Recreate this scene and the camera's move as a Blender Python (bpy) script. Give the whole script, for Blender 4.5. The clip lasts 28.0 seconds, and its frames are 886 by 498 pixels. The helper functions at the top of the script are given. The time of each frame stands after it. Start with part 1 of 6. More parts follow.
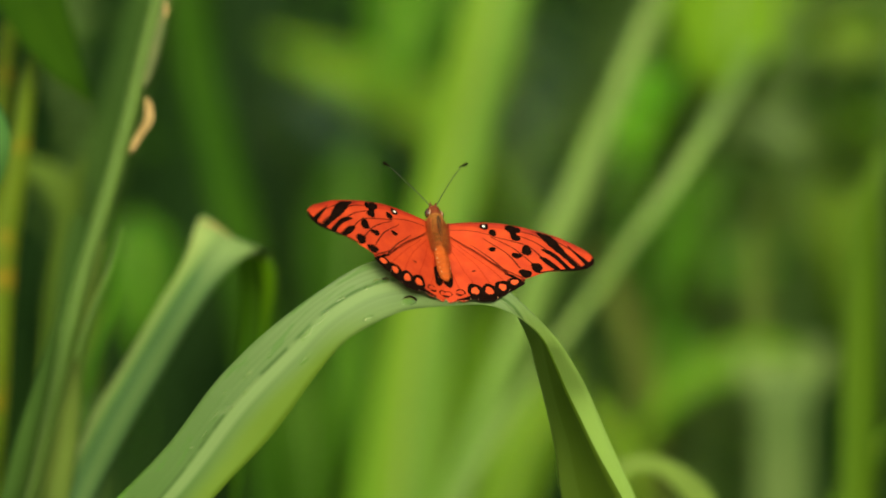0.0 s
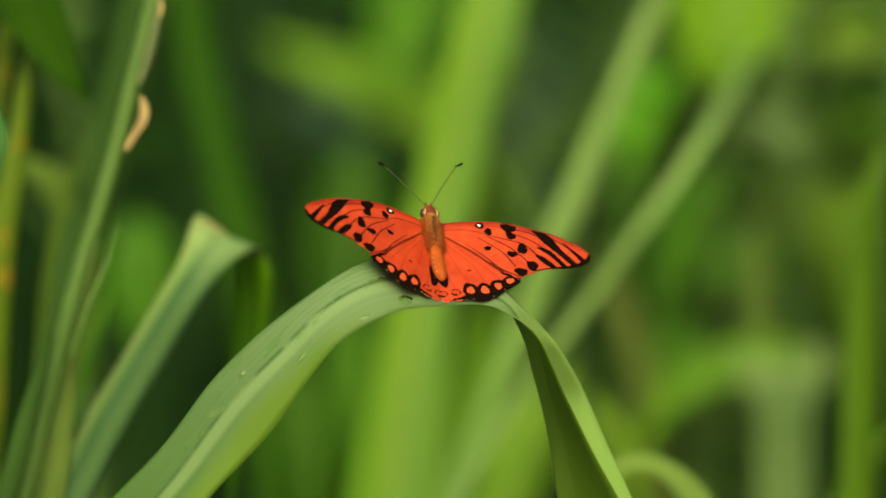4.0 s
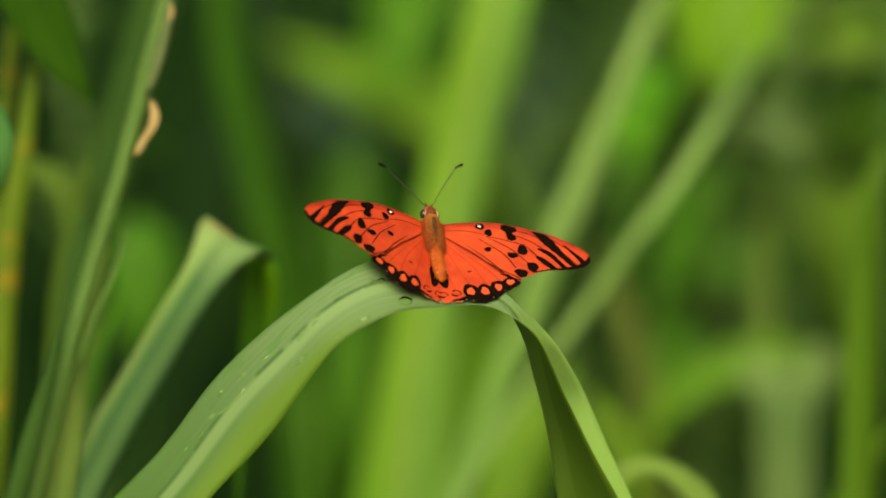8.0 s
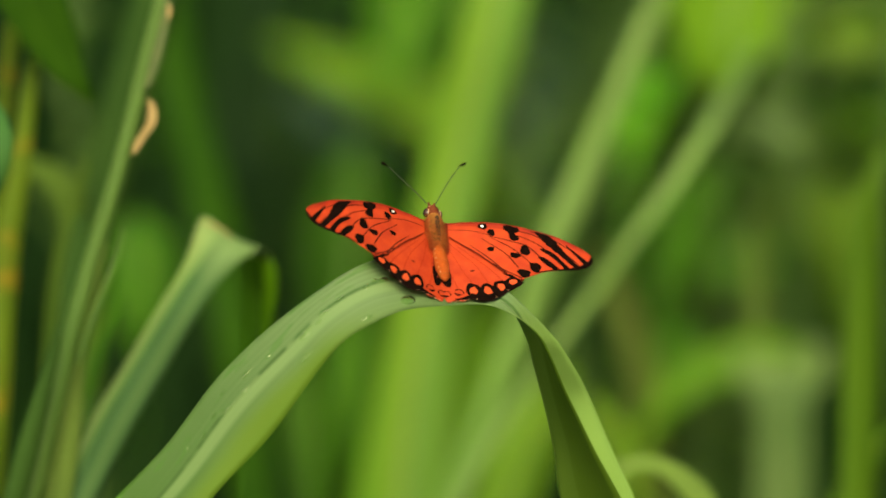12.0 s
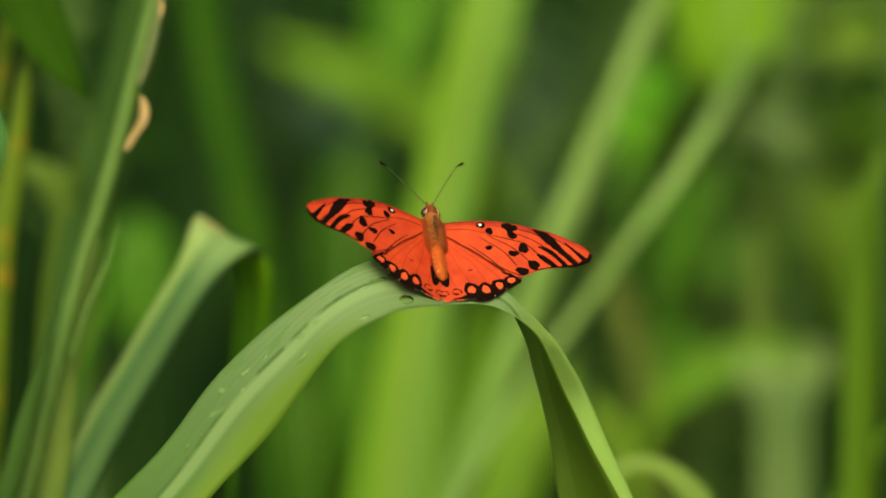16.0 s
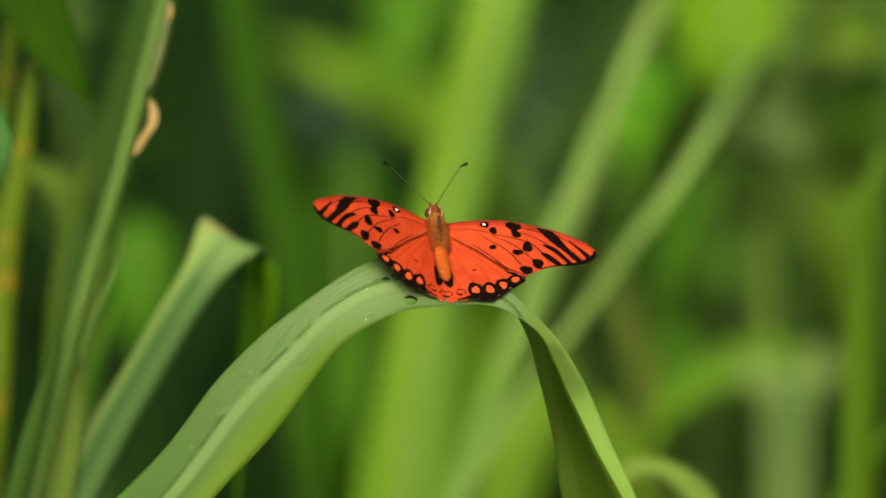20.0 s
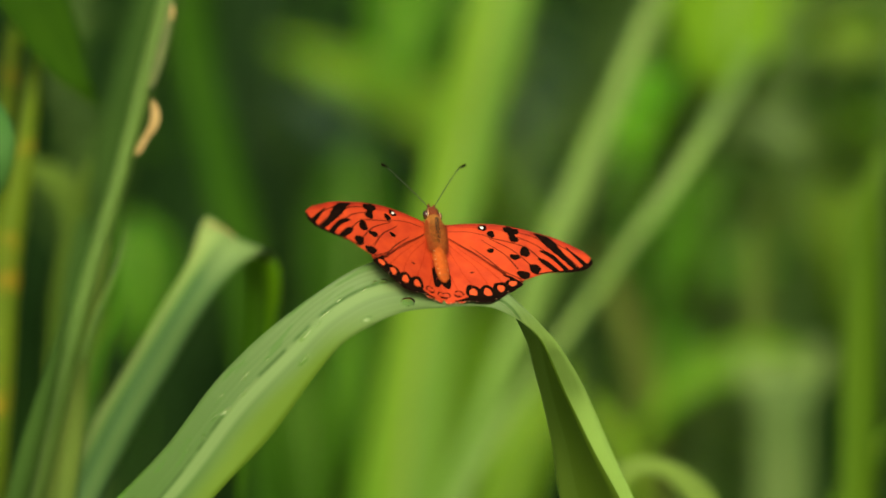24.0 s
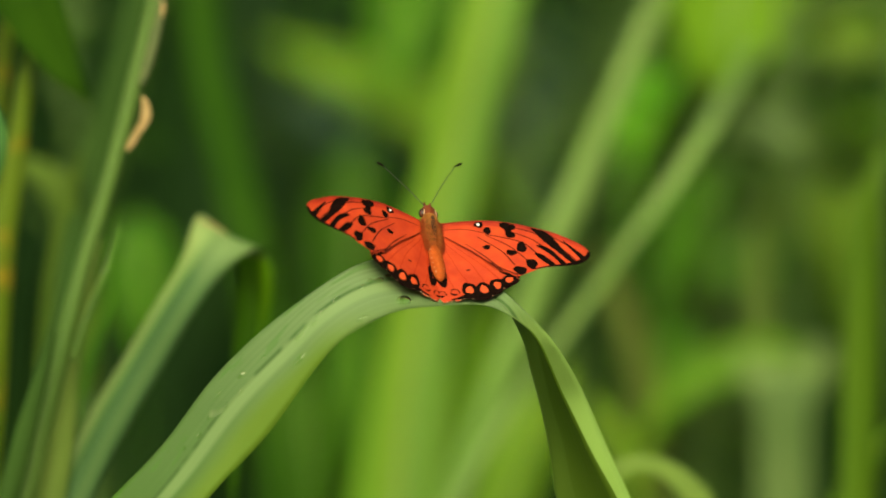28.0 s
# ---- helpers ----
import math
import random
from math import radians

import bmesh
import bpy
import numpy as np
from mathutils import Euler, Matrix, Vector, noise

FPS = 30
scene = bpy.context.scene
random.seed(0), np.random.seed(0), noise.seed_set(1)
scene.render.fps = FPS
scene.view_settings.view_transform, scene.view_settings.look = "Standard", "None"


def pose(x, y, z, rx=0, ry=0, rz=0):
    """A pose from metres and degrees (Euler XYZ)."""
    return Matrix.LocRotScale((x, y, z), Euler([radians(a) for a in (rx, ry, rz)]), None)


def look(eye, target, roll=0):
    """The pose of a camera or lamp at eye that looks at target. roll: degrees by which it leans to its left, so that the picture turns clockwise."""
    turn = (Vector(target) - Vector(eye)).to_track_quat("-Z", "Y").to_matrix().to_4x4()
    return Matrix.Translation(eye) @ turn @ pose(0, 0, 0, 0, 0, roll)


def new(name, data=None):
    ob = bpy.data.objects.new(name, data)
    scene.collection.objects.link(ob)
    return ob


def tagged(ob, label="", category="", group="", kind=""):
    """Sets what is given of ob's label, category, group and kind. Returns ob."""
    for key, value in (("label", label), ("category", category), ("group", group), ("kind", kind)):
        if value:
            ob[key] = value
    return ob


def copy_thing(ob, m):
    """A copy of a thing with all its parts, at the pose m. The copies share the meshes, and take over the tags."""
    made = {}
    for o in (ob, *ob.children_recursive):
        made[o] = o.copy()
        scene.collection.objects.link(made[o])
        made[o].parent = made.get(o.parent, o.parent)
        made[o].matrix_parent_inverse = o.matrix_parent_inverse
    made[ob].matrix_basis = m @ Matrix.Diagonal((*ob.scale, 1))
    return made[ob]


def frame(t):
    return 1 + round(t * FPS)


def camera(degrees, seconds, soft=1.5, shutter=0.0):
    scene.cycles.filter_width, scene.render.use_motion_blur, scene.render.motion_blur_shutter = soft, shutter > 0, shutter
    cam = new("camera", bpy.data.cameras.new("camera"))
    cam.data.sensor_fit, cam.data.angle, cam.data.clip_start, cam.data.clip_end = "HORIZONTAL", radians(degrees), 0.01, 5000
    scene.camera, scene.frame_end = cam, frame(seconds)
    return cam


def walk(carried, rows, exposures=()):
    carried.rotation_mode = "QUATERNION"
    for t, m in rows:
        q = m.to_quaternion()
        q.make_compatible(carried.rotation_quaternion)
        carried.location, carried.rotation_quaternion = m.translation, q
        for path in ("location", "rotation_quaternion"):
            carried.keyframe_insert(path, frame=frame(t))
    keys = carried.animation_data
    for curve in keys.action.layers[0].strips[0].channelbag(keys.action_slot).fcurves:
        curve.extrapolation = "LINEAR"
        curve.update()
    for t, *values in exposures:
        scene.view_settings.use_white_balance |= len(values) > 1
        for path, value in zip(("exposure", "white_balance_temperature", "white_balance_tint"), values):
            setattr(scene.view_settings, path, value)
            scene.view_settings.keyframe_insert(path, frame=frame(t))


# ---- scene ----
cam = camera(6.35, 28.0, soft=1.8)
cam.data.dof.use_dof = True
cam.data.dof.focus_distance = 2.0
cam.data.dof.aperture_fstop = 6.2
cam.data.dof.aperture_blades = 0
EYE = (0.0, -2.0, 0.95)
walk(cam, [(0.0, look(EYE, (0, 0, 0.95))), (28.0, look(EYE, (0, 0, 0.95)))], exposures=[(0.0, 0.57, 7300, -13), (28.0, 0.57, 7300, -13)])

# ---- world and sun: bright overcast, light mostly from above and a little from behind the viewer ----
world = bpy.data.worlds.new("sky")
scene.world = world
world.use_nodes = True
wn = world.node_tree.nodes
sky = wn.new("ShaderNodeTexSky")
sky.sky_type = "NISHITA"
sky.sun_disc = False
sky.sun_elevation = radians(35)
sky.sun_rotation = radians(180)
sky.dust_density = 7.0
sky.air_density = 0.6
wn["Background"].inputs[1].default_value = 0.15
world.node_tree.links.new(sky.outputs[0], wn["Background"].inputs[0])

sun_data = bpy.data.lights.new("sun", "SUN")
sun_data.energy = 1.6
sun_data.angle = radians(65)
sun_data.color = (1.0, 0.95, 0.86)
sun = new("sun", sun_data)
sun.matrix_world = look((0.0, -2.6, 1.82), (0, 0, 0))


# ---- materials ----
def node_mat(name):
    m = bpy.data.materials.new(name)
    m.use_nodes = True
    return m, m.node_tree.nodes, m.node_tree.links


def ramp(nodes, stops):
    r = nodes.new("ShaderNodeValToRGB")
    el = r.color_ramp.elements
    while len(el) < len(stops):
        el.new(0.5)
    for e, (p, c) in zip(el, stops):
        e.position, e.color = p, (*c, 1)
    return r


def leaf_mat(name, dark, light, pale=None, through_light=0.35, rough=0.42, veins=260.0, bump=0.25, blotch=None, spec=0.4, halves=None, lines=False, fine=0.3, bands=None, along=None, glow=(1.15, 1.2, 0.35)):
    """A living leaf: colour varies along and across the blade, fine parallel veins, some light passes through."""
    m, n, k = node_mat(name)
    uv = n.new("ShaderNodeUVMap")
    sep = n.new("ShaderNodeSeparateXYZ")
    k.new(uv.outputs[0], sep.inputs[0])
    # parallel veins: v runs across in metres, u along
    vein_in = n.new("ShaderNodeCombineXYZ")
    mul_u = n.new("ShaderNodeMath"); mul_u.operation = "MULTIPLY"; mul_u.inputs[1].default_value = 6.0
    mul_v = n.new("ShaderNodeMath"); mul_v.operation = "MULTIPLY"; mul_v.inputs[1].default_value = veins * 5
    k.new(sep.outputs[0], mul_u.inputs[0]); k.new(sep.outputs[1], mul_v.inputs[0])
    k.new(mul_u.outputs[0], vein_in.inputs[0]); k.new(mul_v.outputs[0], vein_in.inputs[1])
    vein = n.new("ShaderNodeTexNoise"); vein.inputs["Scale"].default_value = 1.0; vein.inputs["Detail"].default_value = 3.0
    k.new(vein_in.outputs[0], vein.inputs[0])
    tex = n.new("ShaderNodeTexCoord")
    wide = n.new("ShaderNodeTexNoise"); wide.inputs["Scale"].default_value = 22.0; wide.inputs["Detail"].default_value = 4.0
    k.new(tex.outputs["Object"], wide.inputs[0])
    mix = n.new("ShaderNodeMix"); mix.data_type = "FLOAT"; mix.inputs[0].default_value = fine
    k.new(wide.outputs[0], mix.inputs[2]); k.new(vein.outputs[0], mix.inputs[3])
    col = ramp(n, [(0.32, dark), (0.66, light)] if pale is None else [(0.3, dark), (0.56, light), (0.74, pale)])
    k.new(mix.outputs[0], col.inputs[0])
    colour = col.outputs[0]
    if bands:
        # paler margins and a darker middle; the fold leaf's dark groove is painted shade
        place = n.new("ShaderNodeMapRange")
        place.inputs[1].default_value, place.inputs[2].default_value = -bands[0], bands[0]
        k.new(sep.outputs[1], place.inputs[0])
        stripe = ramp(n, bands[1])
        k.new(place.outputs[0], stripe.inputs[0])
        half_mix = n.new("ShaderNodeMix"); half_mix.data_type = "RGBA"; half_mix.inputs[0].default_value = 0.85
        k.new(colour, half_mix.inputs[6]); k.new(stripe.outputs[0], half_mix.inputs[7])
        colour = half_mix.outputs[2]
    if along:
        # greener towards the foot, yellower towards the tip; paints shade and light on MAIN_LEAF
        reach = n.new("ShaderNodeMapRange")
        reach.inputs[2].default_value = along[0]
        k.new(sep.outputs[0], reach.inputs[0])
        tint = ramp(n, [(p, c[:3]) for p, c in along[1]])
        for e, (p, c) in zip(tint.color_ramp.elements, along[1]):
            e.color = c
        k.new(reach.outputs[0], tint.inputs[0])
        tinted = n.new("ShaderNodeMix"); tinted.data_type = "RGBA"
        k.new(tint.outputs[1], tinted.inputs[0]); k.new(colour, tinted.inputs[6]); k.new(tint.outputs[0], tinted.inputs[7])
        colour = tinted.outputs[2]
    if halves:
        # one half of the blade is a fresher green: light through it put into the colour
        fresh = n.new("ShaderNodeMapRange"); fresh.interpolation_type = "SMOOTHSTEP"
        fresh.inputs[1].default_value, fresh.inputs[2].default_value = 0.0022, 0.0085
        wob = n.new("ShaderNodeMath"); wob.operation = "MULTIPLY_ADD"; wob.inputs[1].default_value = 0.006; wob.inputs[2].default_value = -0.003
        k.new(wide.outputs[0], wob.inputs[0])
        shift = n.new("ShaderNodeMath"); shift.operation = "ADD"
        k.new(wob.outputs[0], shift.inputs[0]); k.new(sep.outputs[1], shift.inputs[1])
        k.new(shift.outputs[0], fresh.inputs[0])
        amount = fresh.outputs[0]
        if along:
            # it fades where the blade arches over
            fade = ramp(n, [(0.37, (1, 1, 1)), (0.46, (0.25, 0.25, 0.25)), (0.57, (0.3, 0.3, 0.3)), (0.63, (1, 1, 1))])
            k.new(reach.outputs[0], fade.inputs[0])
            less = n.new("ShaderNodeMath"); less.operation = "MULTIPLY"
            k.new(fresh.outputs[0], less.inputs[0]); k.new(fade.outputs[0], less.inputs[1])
            # in the drooping tip this darker green paints that half's shade, from the keel on
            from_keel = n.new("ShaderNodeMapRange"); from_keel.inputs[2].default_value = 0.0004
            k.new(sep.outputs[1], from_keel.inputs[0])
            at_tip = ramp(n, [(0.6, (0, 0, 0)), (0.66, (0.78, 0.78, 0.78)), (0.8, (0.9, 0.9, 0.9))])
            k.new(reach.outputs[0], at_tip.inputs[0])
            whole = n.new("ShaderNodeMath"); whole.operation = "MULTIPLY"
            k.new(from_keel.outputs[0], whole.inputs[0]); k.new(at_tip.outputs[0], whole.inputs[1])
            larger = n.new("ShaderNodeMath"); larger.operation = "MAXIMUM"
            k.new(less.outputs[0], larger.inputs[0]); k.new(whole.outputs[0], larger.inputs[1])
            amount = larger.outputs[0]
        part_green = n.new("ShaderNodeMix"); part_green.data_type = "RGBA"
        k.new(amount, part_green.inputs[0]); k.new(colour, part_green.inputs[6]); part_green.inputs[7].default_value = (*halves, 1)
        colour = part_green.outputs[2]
    if lines:
        # a pale line over the midrib, faint long veins and darker wet patches on one half
        aside = n.new("ShaderNodeMath"); aside.operation = "ADD"; aside.inputs[1].default_value = -0.0013
        k.new(sep.outputs[1], aside.inputs[0])
        edge = n.new("ShaderNodeMath"); edge.operation = "ABSOLUTE"
        k.new(aside.outputs[0], edge.inputs[0])
        pale_line = n.new("ShaderNodeMapRange"); pale_line.interpolation_type = "SMOOTHSTEP"
        for i, v in ((1, 0.0006), (2, 0.0024), (3, 0.4), (4, 0.0)):
            pale_line.inputs[i].default_value = v
        k.new(edge.outputs[0], pale_line.inputs[0])
        streak = n.new("ShaderNodeMix"); streak.data_type = "RGBA"
        line_amount = pale_line.outputs[0]
        if along:
            # the line and the wet patches end before the drooping tip
            till = ramp(n, [(0.55, (1, 1, 1)), (0.64, (0, 0, 0))])
            k.new(reach.outputs[0], till.inputs[0])
            ends = n.new("ShaderNodeMath"); ends.operation = "MULTIPLY"
            k.new(pale_line.outputs[0], ends.inputs[0]); k.new(till.outputs[0], ends.inputs[1])
            line_amount = ends.outputs[0]
        k.new(line_amount, streak.inputs[0]); k.new(colour, streak.inputs[6]); streak.inputs[7].default_value = (0.25, 0.34, 0.13, 1)
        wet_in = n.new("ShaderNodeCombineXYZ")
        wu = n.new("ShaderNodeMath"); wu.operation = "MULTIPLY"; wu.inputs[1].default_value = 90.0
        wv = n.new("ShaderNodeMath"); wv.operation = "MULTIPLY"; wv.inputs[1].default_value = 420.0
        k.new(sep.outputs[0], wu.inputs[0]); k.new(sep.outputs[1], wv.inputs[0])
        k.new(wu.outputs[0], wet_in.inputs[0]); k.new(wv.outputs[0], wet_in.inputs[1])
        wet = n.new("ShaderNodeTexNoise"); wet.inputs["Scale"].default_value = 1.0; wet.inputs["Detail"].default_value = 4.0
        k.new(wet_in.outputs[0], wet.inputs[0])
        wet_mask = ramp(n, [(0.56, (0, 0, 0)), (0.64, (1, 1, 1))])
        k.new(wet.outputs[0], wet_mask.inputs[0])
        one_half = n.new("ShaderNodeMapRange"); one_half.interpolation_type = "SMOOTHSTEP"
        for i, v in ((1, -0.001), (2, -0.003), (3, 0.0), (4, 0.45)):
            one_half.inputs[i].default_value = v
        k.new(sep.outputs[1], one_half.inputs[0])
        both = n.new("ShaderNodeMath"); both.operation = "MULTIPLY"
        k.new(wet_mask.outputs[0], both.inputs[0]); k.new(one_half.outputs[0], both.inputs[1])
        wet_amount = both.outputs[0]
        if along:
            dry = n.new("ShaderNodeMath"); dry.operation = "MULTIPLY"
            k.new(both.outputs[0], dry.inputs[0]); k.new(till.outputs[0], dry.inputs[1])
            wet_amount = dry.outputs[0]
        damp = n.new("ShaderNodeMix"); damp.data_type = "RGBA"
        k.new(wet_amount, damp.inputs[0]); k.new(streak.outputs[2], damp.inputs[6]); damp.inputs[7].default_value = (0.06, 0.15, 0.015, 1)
        # a thin dark line paints the shadow of the crease beside the midrib, broken along its length
        crease = n.new("ShaderNodeMapRange"); crease.interpolation_type = "SMOOTHSTEP"
        gap = n.new("ShaderNodeMath"); gap.operation = "ADD"; gap.inputs[1].default_value = 0.0007
        k.new(sep.outputs[1], gap.inputs[0])
        off = n.new("ShaderNodeMath"); off.operation = "ABSOLUTE"
        k.new(gap.outputs[0], off.inputs[0])
        for i, v in ((1, 0.0002), (2, 0.0007), (3, 0.85), (4, 0.0)):
            crease.inputs[i].default_value = v
        k.new(off.outputs[0], crease.inputs[0])
        broken = n.new("ShaderNodeTexNoise"); broken.inputs["Scale"].default_value = 110.0; broken.inputs["Detail"].default_value = 2.0
        k.new(tex.outputs["Object"], broken.inputs[0])
        some = ramp(n, [(0.38, (0, 0, 0)), (0.5, (1, 1, 1))])
        k.new(broken.outputs[0], some.inputs[0])
        line = n.new("ShaderNodeMath"); line.operation = "MULTIPLY"
        k.new(crease.outputs[0], line.inputs[0]); k.new(some.outputs[0], line.inputs[1])
        creased = n.new("ShaderNodeMix"); creased.data_type = "RGBA"
        k.new(line.outputs[0], creased.inputs[0]); k.new(damp.outputs[2], creased.inputs[6]); creased.inputs[7].default_value = (0.05, 0.1, 0.02, 1)
        colour = creased.outputs[2]
    if blotch:
        spot = n.new("ShaderNodeTexNoise"); spot.inputs["Scale"].default_value = blotch[0]; spot.inputs["Detail"].default_value = 5.0
        k.new(tex.outputs["Object"], spot.inputs[0])
        mask = ramp(n, [(0.56, (0, 0, 0)), (0.72, (1, 1, 1))])
        k.new(spot.outputs[0], mask.inputs[0])
        over = n.new("ShaderNodeMix"); over.data_type = "RGBA"
        k.new(mask.outputs[0], over.inputs[0]); k.new(colour, over.inputs[6]); over.inputs[7].default_value = (*blotch[1], 1)
        colour = over.outputs[2]
    b = n["Principled BSDF"]
    b.inputs["Roughness"].default_value = rough
    b.inputs["Specular IOR Level"].default_value = spec
    k.new(colour, b.inputs["Base Color"])
    bp = n.new("ShaderNodeBump"); bp.inputs["Strength"].default_value = bump; bp.inputs["Distance"].default_value = 0.0006
    k.new(vein.outputs[0], bp.inputs["Height"]); k.new(bp.outputs[0], b.inputs["Normal"])
    tr = n.new("ShaderNodeBsdfTranslucent")
    warm = n.new("ShaderNodeMix"); warm.data_type = "RGBA"; warm.blend_type = "MULTIPLY"; warm.inputs[0].default_value = 1.0
    warm.inputs[7].default_value = (*glow, 1)
    k.new(colour, warm.inputs[6]); k.new(warm.outputs[2], tr.inputs[0])
    add = n.new("ShaderNodeMixShader"); add.inputs[0].default_value = through_light
    k.new(b.outputs[0], add.inputs[1]); k.new(tr.outputs[0], add.inputs[2])
    k.new(add.outputs[0], n["Material Output"].inputs[0])
    return m


def plain_mat(name, dark, light, rough=0.6, scale=900.0, bump=0.3, dist=0.0002, spec=0.4):
    m, n, k = node_mat(name)
    tex = n.new("ShaderNodeTexCoord")
    no = n.new("ShaderNodeTexNoise"); no.inputs["Scale"].default_value = scale; no.inputs["Detail"].default_value = 5.0
    big = n.new("ShaderNodeTexNoise"); big.inputs["Scale"].default_value = scale / 7; big.inputs["Detail"].default_value = 2.0
    k.new(tex.outputs["Object"], no.inputs[0]); k.new(tex.outputs["Object"], big.inputs[0])
    mix = n.new("ShaderNodeMix"); mix.data_type = "FLOAT"; mix.inputs[0].default_value = 0.5
    k.new(no.outputs[0], mix.inputs[2]); k.new(big.outputs[0], mix.inputs[3])
    c = ramp(n, [(0.35, dark), (0.65, light)])
    k.new(mix.outputs[0], c.inputs[0])
    b = n["Principled BSDF"]
    b.inputs["Roughness"].default_value = rough
    b.inputs["Specular IOR Level"].default_value = spec
    k.new(c.outputs[0], b.inputs["Base Color"])
    bp = n.new("ShaderNodeBump"); bp.inputs["Strength"].default_value = bump; bp.inputs["Distance"].default_value = dist
    k.new(no.outputs[0], bp.inputs["Height"]); k.new(bp.outputs[0], b.inputs["Normal"])
    return m


# the tints along it paint in shade at the foot, light on the tip
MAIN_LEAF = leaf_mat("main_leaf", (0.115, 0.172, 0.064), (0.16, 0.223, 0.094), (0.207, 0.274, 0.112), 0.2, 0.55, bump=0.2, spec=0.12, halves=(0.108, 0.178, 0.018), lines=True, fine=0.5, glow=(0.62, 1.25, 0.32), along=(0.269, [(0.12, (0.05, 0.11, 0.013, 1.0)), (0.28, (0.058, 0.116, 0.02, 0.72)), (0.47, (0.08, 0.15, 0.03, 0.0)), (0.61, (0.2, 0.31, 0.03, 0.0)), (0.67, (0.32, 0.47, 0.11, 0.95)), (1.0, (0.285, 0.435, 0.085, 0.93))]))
MAIN_RIB = leaf_mat("main_rib", (0.18, 0.31, 0.07), (0.26, 0.4, 0.12), None, 0.15, 0.45)
# the dark middle bands hold the shade of the leaf's groove
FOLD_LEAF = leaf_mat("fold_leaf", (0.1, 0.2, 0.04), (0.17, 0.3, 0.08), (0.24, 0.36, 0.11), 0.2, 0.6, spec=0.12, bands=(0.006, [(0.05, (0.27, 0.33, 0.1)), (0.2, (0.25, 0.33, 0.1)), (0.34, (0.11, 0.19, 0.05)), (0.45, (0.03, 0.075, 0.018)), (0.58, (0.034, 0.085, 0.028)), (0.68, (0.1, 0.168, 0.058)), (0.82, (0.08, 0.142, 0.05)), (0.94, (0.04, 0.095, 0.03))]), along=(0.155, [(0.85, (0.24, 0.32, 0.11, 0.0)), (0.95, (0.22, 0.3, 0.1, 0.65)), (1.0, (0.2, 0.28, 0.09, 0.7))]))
STEM_GREEN = leaf_mat("stem_green", (0.055, 0.112, 0.014), (0.1, 0.165, 0.032), None, 0.15, 0.5, spec=0.25)
BRIGHT = leaf_mat("bright_blade", (0.14, 0.31, 0.014), (0.3, 0.47, 0.04), None, 0.42, 0.6, spec=0.2)
BROAD = leaf_mat("broad_blade", (0.16, 0.31, 0.018), (0.27, 0.42, 0.04), None, 0.4, 0.6, spec=0.2, bands=(0.012, [(0.0, (0.13, 0.27, 0.012)), (0.28, (0.18, 0.32, 0.028)), (0.44, (0.245, 0.345, 0.035)), (0.54, (0.175, 0.32, 0.038)), (0.75, (0.18, 0.335, 0.06)), (1.0, (0.19, 0.34, 0.045))]))
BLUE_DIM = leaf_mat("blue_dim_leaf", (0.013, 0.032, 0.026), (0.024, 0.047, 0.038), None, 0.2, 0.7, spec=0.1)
UPPER = leaf_mat("upper_leaf", (0.122, 0.255, 0.007), (0.2, 0.35, 0.013), None, 0.4, 0.6, spec=0.2)
PLATE_LIT = leaf_mat("lit_plate", (0.17, 0.25, 0.06), (0.24, 0.33, 0.09), None, 0.3, 0.6, spec=0.2)
OVAL = leaf_mat("oval_leaf", (0.064, 0.108, 0.022), (0.095, 0.145, 0.034), None, 0.35, 0.6, spec=0.2)
PLATE_SHADED = leaf_mat("shaded_plate", (0.085, 0.145, 0.036), (0.125, 0.185, 0.052), None, 0.3, 0.65, spec=0.15)
STEM_PALE = leaf_mat("pale_stem", (0.13, 0.2, 0.035), (0.19, 0.26, 0.05), None, 0.3, 0.65, spec=0.15)
PALE = leaf_mat("pale_blade", (0.162, 0.285, 0.055), (0.282, 0.398, 0.112), None, 0.35, 0.5, spec=0.3)
PALE_LONG = leaf_mat("pale_long_blade", (0.162, 0.285, 0.055), (0.282, 0.398, 0.112), None, 0.35, 0.5, spec=0.3, along=(0.56, [(0.55, (0.12, 0.26, 0.025, 0.85)), (0.68, (0.14, 0.28, 0.03, 0.6)), (0.78, (0.2, 0.33, 0.06, 0.0))]))
PALE_DIM = leaf_mat("dull_pale_blade", (0.13, 0.205, 0.028), (0.19, 0.27, 0.05), None, 0.35, 0.55, spec=0.2)
EDGE = leaf_mat("edge_blade", (0.062, 0.128, 0.005), (0.095, 0.17, 0.008), None, 0.35, 0.6, spec=0.15)
MIDBRIGHT = leaf_mat("fresh_blade", (0.095, 0.23, 0.006), (0.16, 0.3, 0.011), None, 0.4, 0.6, spec=0.2)
VIVID = leaf_mat("vivid_leaf", (0.11, 0.35, 0.005), (0.17, 0.43, 0.01), None, 0.4, 0.6, spec=0.2)
MID = leaf_mat("mid_blade", (0.05, 0.16, 0.004), (0.1, 0.25, 0.01), None, 0.4, 0.6, spec=0.2)
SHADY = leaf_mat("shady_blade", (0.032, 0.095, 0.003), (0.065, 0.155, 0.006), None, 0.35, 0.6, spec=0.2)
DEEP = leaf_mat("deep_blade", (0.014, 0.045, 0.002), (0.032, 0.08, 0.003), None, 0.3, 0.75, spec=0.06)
YELLOW = leaf_mat("yellowing_blade", (0.09, 0.15, 0.008), (0.15, 0.21, 0.014), None, 0.35, 0.55, spec=0.2, blotch=(60.0, (0.4, 0.24, 0.02)))
BLUISH = leaf_mat("bluish_leaf", (0.045, 0.125, 0.025), (0.075, 0.17, 0.042), None, 0.3, 0.55, spec=0.08)
